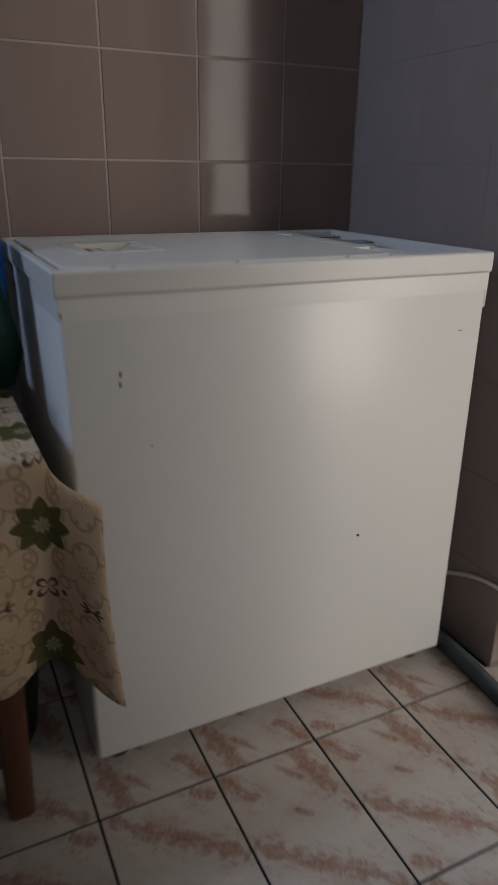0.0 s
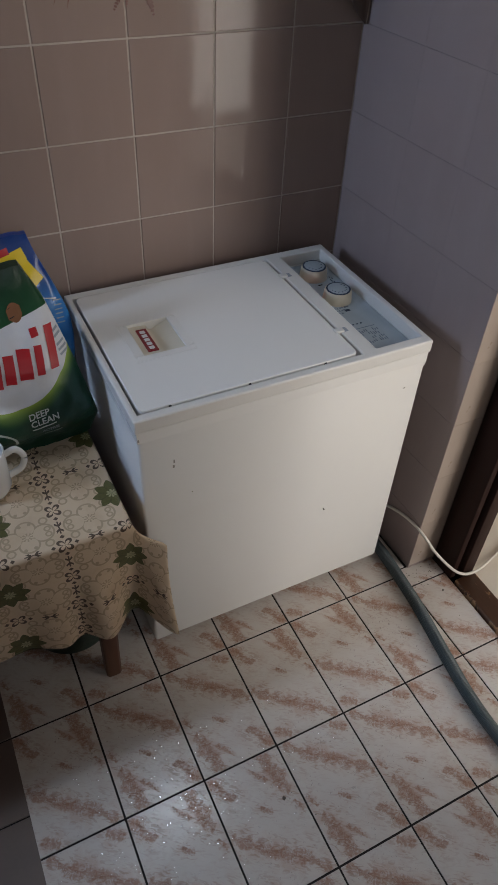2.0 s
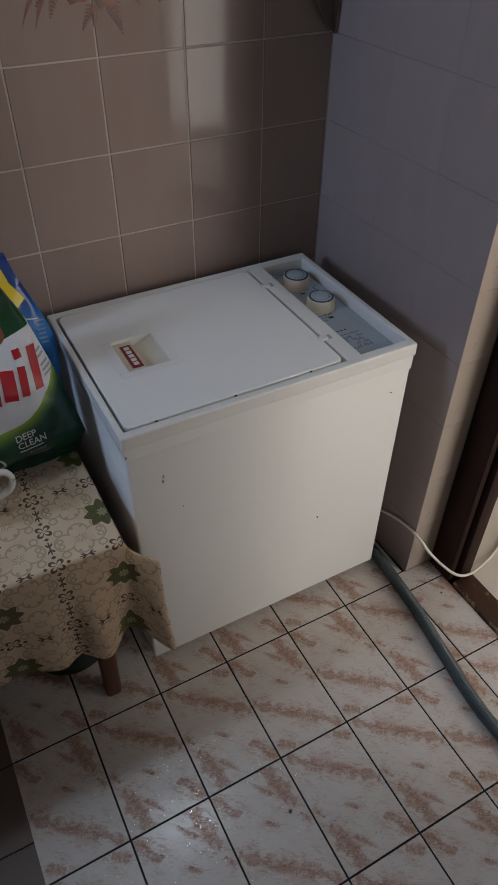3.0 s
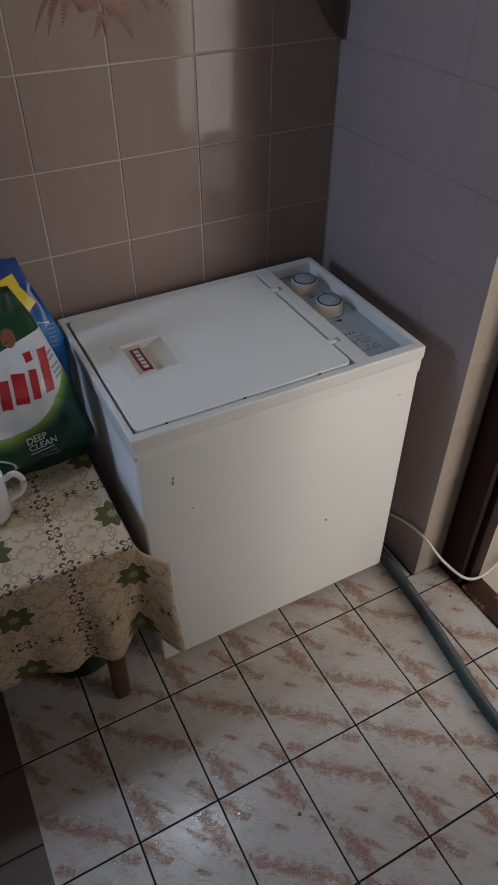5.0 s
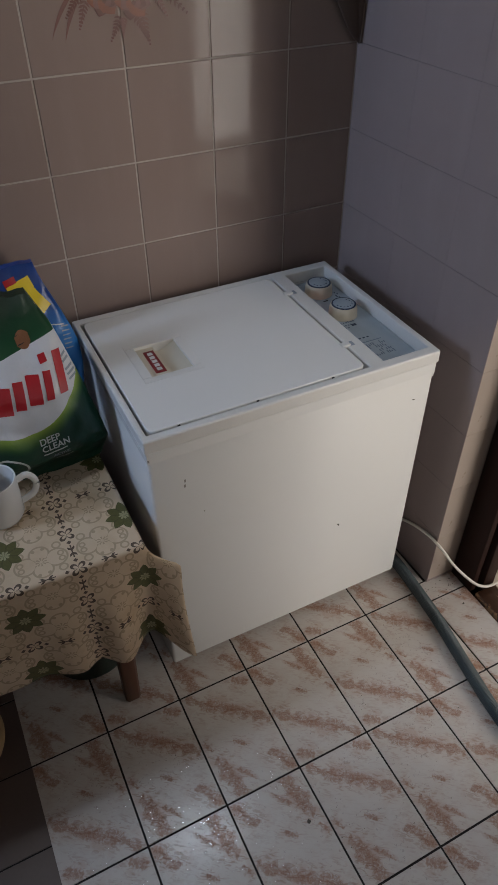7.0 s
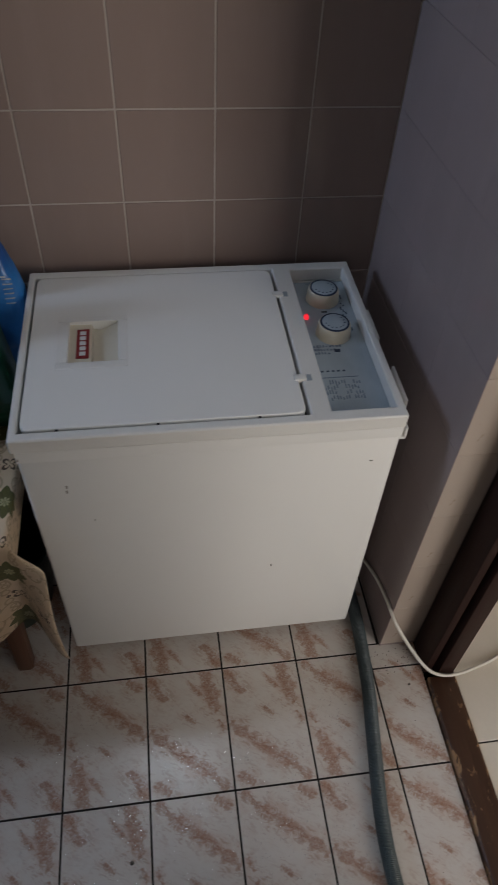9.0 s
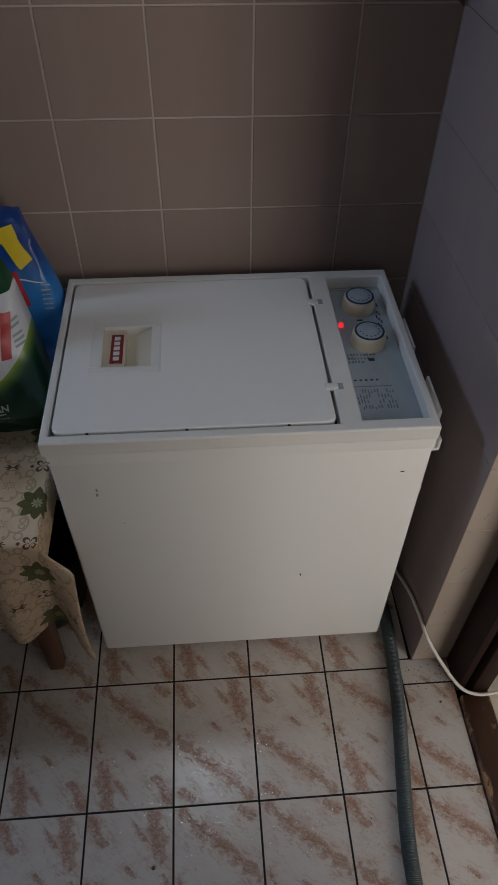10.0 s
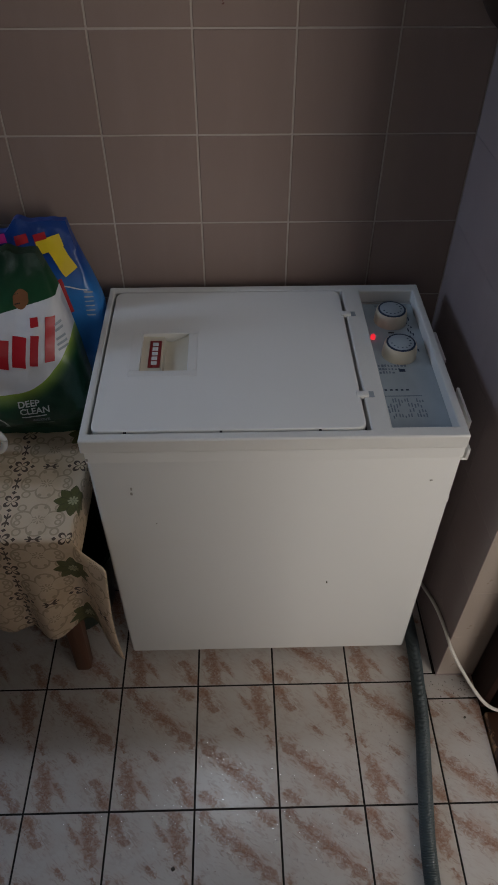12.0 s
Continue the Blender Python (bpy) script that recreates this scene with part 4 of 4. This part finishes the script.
blue = Bag(-0.290, 0.008, 0.362, 0.035, 0.303, 0.075, 0.044, 0.015, True)
rear_bag = part("detergent_bag", blue.mesh(), REAR_BAG, angle=60)
tagged(rear_bag, "blue foil bag of washing powder with yellow and red print", "detergent bag", "bags of washing powder")
for x, z, ink in ((-0.190, 0.750, PINK_INK), (-0.155, 0.752, PINK_INK), (-0.120, 0.752, RED_INK), (-0.090, 0.754, RED_INK)):
    blue.print_strip("printed_blossom", fine([(x, z - 0.002), (x + 0.020, z + 0.002)]), 0.014, ink, rear_bag)
blue.print_strip("yellow_shape", fine([(-0.086, 0.738), (-0.046, 0.750)]), 0.020, YELLOW_INK, rear_bag)
blue.print_strip("yellow_shape", fine([(-0.060, 0.742), (-0.034, 0.703)]), 0.024, YELLOW_INK, rear_bag)
blue.print_strip("red_slab", fine([(-0.076, 0.695), (-0.060, 0.640)]), 0.014, RED_INK, rear_bag)
blue.print_strip("red_slab", fine([(-0.056, 0.695), (-0.042, 0.640)]), 0.010, RED_INK, rear_bag)
blue.print_strip("white_line", fine([(-0.048, 0.683), (-0.012, 0.674)]), 0.002, SILVER_INK, rear_bag)
for k in range(6):
    blue.print_strip("grey_bar", fine([(-0.018, 0.672 - 0.008 * k), (-0.004, 0.669 - 0.008 * k)]), 0.0022, GREY_INK, rear_bag)

# ---------------------------------------------------------------- mug
MUG = (-0.203, 0.170, CT)
mug = thing("mug", "plain white ceramic mug on the oilcloth", "mug", MUG)
profile = [(0, 0.002), (0.028, 0.0), (0.031, 0.003), (0.0355, 0.012), (0.0365, 0.083), (0.0355, 0.0845), (0.0335, 0.083), (0.0325, 0.014), (0.026, 0.006), (0, 0.005)]
seat(part("bowl", lathe(profile, 40, MUG), CERAMIC), mug)
ear = spline([(MUG[0] + 0.034, MUG[1], CT + 0.068), (MUG[0] + 0.052, MUG[1], CT + 0.073), (MUG[0] + 0.063, MUG[1], CT + 0.055), (MUG[0] + 0.056, MUG[1], CT + 0.033), (MUG[0] + 0.034, MUG[1], CT + 0.022)], 8)
seat(part("handle", tube(ear, 0.0055, 12), CERAMIC), mug)

# ---------------------------------------------------------------- under and beside the table
bucket = thing("bucket", "dark green plastic bucket under the low table", "bucket", (-0.125, 0.205, 0))
seat(part("bowl", lathe([(0, 0), (0.082, 0), (0.086, 0.004), (0.108, 0.20), (0.114, 0.205), (0.112, 0.209), (0.105, 0.204), (0.082, 0.008), (0, 0.006)], 36, (-0.125, 0.205, 0)), GREEN_PLASTIC), bucket)
basket = thing("basket", "round tan wicker basket on the brown tiles", "basket", (-0.425, 0.075, 0))
bm = lathe([(0, 0), (0.075, 0), (0.095, 0.05), (0.093, 0.05), (0.072, 0.006), (0, 0.005)], 36, (-0.425, 0.075, 0))
seat(part("bowl", bm, TAN_WOOD), basket)
rim = [Vector((-0.425 + 0.096 * math.cos(radians(a)), 0.075 + 0.096 * math.sin(radians(a)), 0.052)) for a in range(0, 361, 8)]
seat(part("rim", tube(rim, 0.007, 8), TAN_WOOD), basket)

# ---------------------------------------------------------------- hose and cable
line = spline([(0.566, 0.36, 0.08), (0.588, 0.25, 0.03), (0.591, 0.14, 0.0145), (0.590, 0.06, 0.0145), (0.584, -0.02, 0.0145), (0.577, -0.09, 0.0145), (0.566, -0.16, 0.0145), (0.555, -0.23, 0.0145), (0.545, -0.30, 0.0145), (0.541, -0.37, 0.0145), (0.545, -0.46, 0.0145), (0.56, -0.60, 0.0145)], 130)
hose = part("drain_hose", tube(line, lambda k: 0.0130 + 0.0006 * math.sin(k * 2 * math.pi * 320), 14), HOSE, angle=80)
tagged(hose, "dark grey ribbed drain hose lying on the tiles", "hose")
cable_line = spline([(0.602, 0.33, 0.012), (0.612, 0.22, 0.060), (0.6195, 0.11, 0.120), (0.6215, 0.04, 0.144), (0.627, -0.006, 0.138), (0.655, -0.030, 0.090), (0.690, -0.064, 0.050), (0.722, -0.075, 0.030), (0.760, -0.074, 0.022), (0.815, -0.058, 0.010), (0.875, -0.035, 0.0035), (1.0, 0.03, 0.0035)], 12)
cable = part("power_cable", tube(cable_line, 0.0034, 10), CABLE_WHITE)
tagged(cable, "white power cable running along the wall through the doorway", "cable")

# ---------------------------------------------------------------- dark sheet in the corner
# A dark brown sheet that tapers downwards, with a paler right edge.
hang = thing("corner_sheet", "dark brown tapering sheet in the corner with a paler edge and a black hook", "cloth", (0.58, 0.45, 1.03))


def hung(i, j):
    v, u = j / 24, i / 14
    left = 0.611 - 0.150 * v ** 0.72
    x = left + (0.6125 - left) * u
    return x, 0.462 - 0.02 * math.sin(u * math.pi) * v - (0.018 * v if u > 0.85 else 0), 1.035 + 0.30 * v


body = seat(part("cloth", grid(14, 24, hung), SHEET_BROWN, angle=180), hang)
body.modifiers.new("thickness", "SOLIDIFY").thickness = 0.003
hem = [Vector(hung(14, j)) for j in range(25)]
seat(part("hem", tube(hem, 0.0035, 8), SHEET_EDGE), hang)
seat(part("hook", box(0.530, 0.560, 0.415, 0.442, 1.172, 1.30, 0.011, 4), BLACK), hang)

# ---------------------------------------------------------------- glossy beads added to put glints on the tiles
bm = bmesh.new()
rng = random.Random(11)
for k in range(5200):
    x, y = rng.uniform(-0.28, 0.56), rng.uniform(-0.52, 0.0)
    if rng.random() > 0.25 + 0.75 * ease(-0.15, 0.25, noise.noise((x * 14, y * 14, 6.0))):
        continue
    r = rng.uniform(0.0009, 0.0017) if rng.random() < 0.8 else rng.uniform(0.0017, 0.0026)
    if abs((x / FU) % 1 - 0.5) > 0.47 or abs((y / FV) % 1 - 0.5) > 0.48:
        continue
    rise, turn = math.tan(radians(rng.uniform(3.5, 10))), rng.uniform(0, math.pi)
    ring = [bm.verts.new((x + r * math.cos(turn + a * math.pi / 3), y + r * math.sin(turn + a * math.pi / 3), 0.0001)) for a in range(6)]
    peak = bm.verts.new((x, y, 0.0001 + r * rise))
    for a in range(6):
        bm.faces.new((ring[a], ring[a - 5], peak))
beads = part("glint_beads", bm, GLINT, angle=120)
tagged(beads, "tiny glossy beads that stand in for glints on the floor tiles", "water", kind="stuff")

# Crumbs and grit on the tiles, most of them along the doorway's side.
bm = bmesh.new()
rng = random.Random(21)
for k in range(90):
    if k < 2:
        x, y, r = (0.117, -0.316, 0.0036) if k else (0.665, -0.075, 0.0026)
    elif k < 45:
        x, y, r = rng.uniform(0.60, 0.69), rng.choice((-0.012, -0.036)) + rng.gauss(0, 0.008), rng.uniform(0.0006, 0.0016)
    else:
        x, y, r = rng.uniform(-0.05, 0.69), rng.uniform(-0.5, 0.03), rng.uniform(0.0005, 0.0012)
    rock = bmesh.ops.create_icosphere(bm, subdivisions=1, radius=r)["verts"]
    for v in rock:
        v.co = Vector((x, y, r * 0.5)) + Vector((v.co.x * rng.uniform(0.7, 1.3), v.co.y * rng.uniform(0.7, 1.3), v.co.z * 0.5))
tagged(part("floor_crumbs", bm, CHIP), "dark crumbs and grit scattered on the floor tiles", "dirt", kind="stuff")

# ---------------------------------------------------------------- windows
# The last one is an added, unseen window round the warm rear fill.
for name, m, w, h in (("window_3", pose(0.15, NORTH + 0.09, 2.12), 0.40, 0.28), ("window_1", pose(WEST - 0.11, 0.30, 1.36, 0, 0, 90), 0.32, 0.60), ("fill_window", pose(-0.10, SOUTH - 0.10, 1.60), 1.10, 1.30)):
    win = thing(name, "unseen white framed window that lets in light", "window")
    tagged(win, kind="structure")
    bm = bmesh.new()
    for x0, x1, z0, z1 in ((-w / 2, w / 2, -h / 2, -h / 2 + 0.03), (-w / 2, w / 2, h / 2 - 0.03, h / 2), (-w / 2, -w / 2 + 0.03, -h / 2, h / 2), (w / 2 - 0.03, w / 2, -h / 2, h / 2)):
        box(x0, x1, -0.02, 0.02, z0, z1, bm=bm)
    part("window_frame", bm, WHITE_PLASTIC, win)
    pane = part("pane", box(-w / 2 + 0.03, w / 2 - 0.03, -0.003, 0.003, -h / 2 + 0.03, h / 2 - 0.03), GLASS, win)
    pane.visible_shadow = False
    win.matrix_world = m

# ---------------------------------------------------------------- flower decor on the wall tiles


def petal(cx, cz, length, width, angle, material, bend=0.0, depth=0.0004):
    """A glazed leaf or petal, proud of the tile by less than a millimetre."""
    pts = []
    for side in (1, -1):
        for k in range(9):
            t = k / 8 if side > 0 else 1 - k / 8
            w = side * width / 2 * math.sin(math.pi * t ** 0.8)
            a, b = length * t, w + bend * t * t
            if side < 0 and k in (0, 8):
                continue
            pts.append((cx + a * math.cos(radians(angle)) - b * math.sin(radians(angle)), cz + a * math.sin(radians(angle)) + b * math.cos(radians(angle))))
    bm = outline(pts, depth)
    bmesh.ops.translate(bm, verts=bm.verts, vec=(0, NORTH - depth - LAYER[0], 0))
    LAYER[0] += 0.000004
    return part("flower_decor", bm, material, wall_north)


LAYER = [0.0]
rng = random.Random(3)


def fern(x, z, angle, length, material, leaflets=7):
    """A stem with leaflets in pairs, each shorter than the last."""
    ca, sa = math.cos(radians(angle)), math.sin(radians(angle))
    petal(x, z, length, 0.0018, angle, material)
    for k in range(leaflets):
        t = (k + 0.6) / leaflets
        for side in (-1, 1):
            petal(x + ca * length * t, z + sa * length * t, length * 0.25 * (1.12 - t), 0.0034, angle + side * (58 - 18 * t) + rng.uniform(-5, 5), material)


def rose(x, z, size):
    """A round blossom of cupped petals that overlap towards a dark heart."""
    for ring, count in ((1.0, 7), (0.78, 6), (0.55, 5), (0.32, 4)):
        for k in range(count):
            a = 360 / count * k + 40 * ring
            petal(x + 0.30 * size * ring * math.cos(radians(a)), z + 0.30 * size * ring * math.sin(radians(a)), size * ring * 0.72, size * ring * 0.80, a + rng.uniform(-14, 14), (PETAL_ORANGE, PETAL_PINK, PETAL_ORANGE, PETAL_RUST)[(k + count) % 4])


for x, z, angle, length, ink in ((0.205, 1.178, 62, 0.085, PETAL_RUST), (0.160, 1.185, 102, 0.080, PETAL_PINK), (0.255, 1.165, 40, 0.060, PETAL_PINK), (0.180, 1.190, 84, 0.090, PETAL_RUST)):
    fern(x, z, angle, length, ink)
for x, z, length, angle, bend in ((0.122, 1.150, 0.080, 218, 0.022), (0.126, 1.140, 0.068, 226, 0.018)):
    petal(x, z, length, 0.0062, angle, PETAL_PINK, bend)
for x, z, angle, length, ink in ((0.213, 1.112, 284, 0.050, PETAL_RUST), (0.206, 1.108, 296, 0.044, PETAL_RUST), (0.182, 1.108, 240, 0.040, PETAL_RUST), (0.186, 1.106, 262, 0.030, PETAL_PINK),
                                 (0.130, 1.132, 250, 0.042, PETAL_PINK), (0.122, 1.140, 232, 0.040, PETAL_RUST), (0.242, 1.146, 318, 0.066, PETAL_RUST), (0.252, 1.152, 334, 0.052, PETAL_RUST), (0.234, 1.140, 300, 0.046, PETAL_PINK)):
    fern(x, z, angle, length, ink, 8)
rose(0.138, 1.154, 0.022)
rose(0.158, 1.132, 0.026)
rose(0.203, 1.128, 0.029)
rose(0.250, 1.160, 0.024)
for k in range(21):
    petal(0.215, 1.166, rng.uniform(0.026, 0.029), 0.022, 17.1 * k, PETAL_WHITE, rng.uniform(-0.002, 0.002))
for k in range(9):
    petal(0.215, 1.166, 0.016, 0.009, 40 * k + 11, PETAL_WHITE)
for k in range(6):
    petal(0.213, 1.170, 0.005, 0.004, 60 * k, PETAL_PINK)
for k in range(7):
    petal(0.120, 1.178, 0.017, 0.012, 51 * k + 10, PETAL_WHITE)

# ---------------------------------------------------------------- tiles, one by one
GAP = 0.0029
# Which tiles were laid the other way round, by column and row.
TURNED = {(-2, -1): 180, (-1, -1): 0, (0, -1): 0, (1, -1): 180, (2, -1): 180, (3, -1): 0, (4, -1): 180, (-1, -2): 180, (0, -2): 180, (1, -2): 0, (2, -2): 0, (3, -2): 180, (-1, 0): 180, (0, 0): 0, (1, 0): 0, (2, 0): 180, (3, 0): 0, (4, 0): 0}
for i in range(-2, 5):                   # marbled tiles, those round the machine
    x0, x1 = i * FU, min((i + 1) * FU, 0.702)
    rows = [(j * FV, (j + 1) * FV) for j in range(-9, 3)]
    if i == 4:
        rows = [(a, b) for a, b in rows if b < -0.2] + [(-0.226, -0.036), (-0.036, END + SKIN), ] + [(END + SKIN, 0.30), (0.30, 0.478)]
        x1 = 0.702
    for y0, y1 in rows:
        right = EAST + SKIN if i == 4 and y0 > 0 else x1
        y1 = min(y1, NORTH + SKIN)
        lay_tile("floor_tile", floor, right - x0 - 0.0036, y1 - y0 - 0.0036, 0.005, FLOOR_TILE, pose((x0 + right) / 2, (y0 + y1) / 2, -0.005, 0, 0, TURNED.get((i, round(y0 / FV)), 180 * ((i + round(y0 / FV)) % 2))))
for i in range(-10, -2):                 # plain brown tiles beyond the table
    for j in range(-15, 4):
        lay_tile("brown_tile", floor, 0.147, 0.147, 0.0048, BROWN_TILE, pose(i * 0.15 + 0.079, j * 0.15 + 0.075, -0.005))
for i in range(8):
    for j in range(-6, 6):
        lay_tile("cream_tile", next_floor, 0.297, 0.297, 0.005, CREAM_TILE, pose(0.912 + 0.30 * i, -0.20 + 0.30 * j + 0.15, -0.005))

Z0 = 0.742 - 5 * WV
tilt = random.Random(17)                   # no tile lies quite flat
for i in range(-10, 5):
    x0 = 0.032 + WU * (i - 0)
    x1 = min(x0 + WU, EAST)
    x0 = max(x0, WEST)
    if x1 - x0 < 0.02:
        continue
    for j in range(0, 12):
        z0, z1 = Z0 + WV * j, Z0 + WV * (j + 1)
        if z1 - z0 > 0.02:
            lay_tile("wall_tile", wall_north, x1 - x0 - GAP, z1 - z0 - GAP, SKIN, WALL_TILE, pose((x0 + x1) / 2, NORTH + SKIN, (z0 + z1) / 2, 90 + tilt.gauss(0, 0.12), 0, tilt.gauss(0, 0.22)))
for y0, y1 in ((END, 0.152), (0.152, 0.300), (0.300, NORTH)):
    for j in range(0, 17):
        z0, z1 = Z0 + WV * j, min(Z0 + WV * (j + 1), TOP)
        lay_tile("wall_tile", wall_east, y1 - y0 - 0.0002, z1 - z0 - 0.0005, SKIN, LIT_TILE, pose(EAST + SKIN + SKEW * (NORTH - (y0 + y1) / 2), (y0 + y1) / 2, (z0 + z1) / 2, 90, 0, -90 + math.degrees(SKEW)))
for j in range(0, 14):
    z0 = Z0 + WV * j
    lay_tile("wall_tile", wall_east, 0.700 - EAST - 0.0102, WV - 0.0003, SKIN, LIT_REVEAL_TILE, pose((0.700 + EAST + 0.0086) / 2, END + SKIN, z0 + WV / 2, 90, 0, 0))
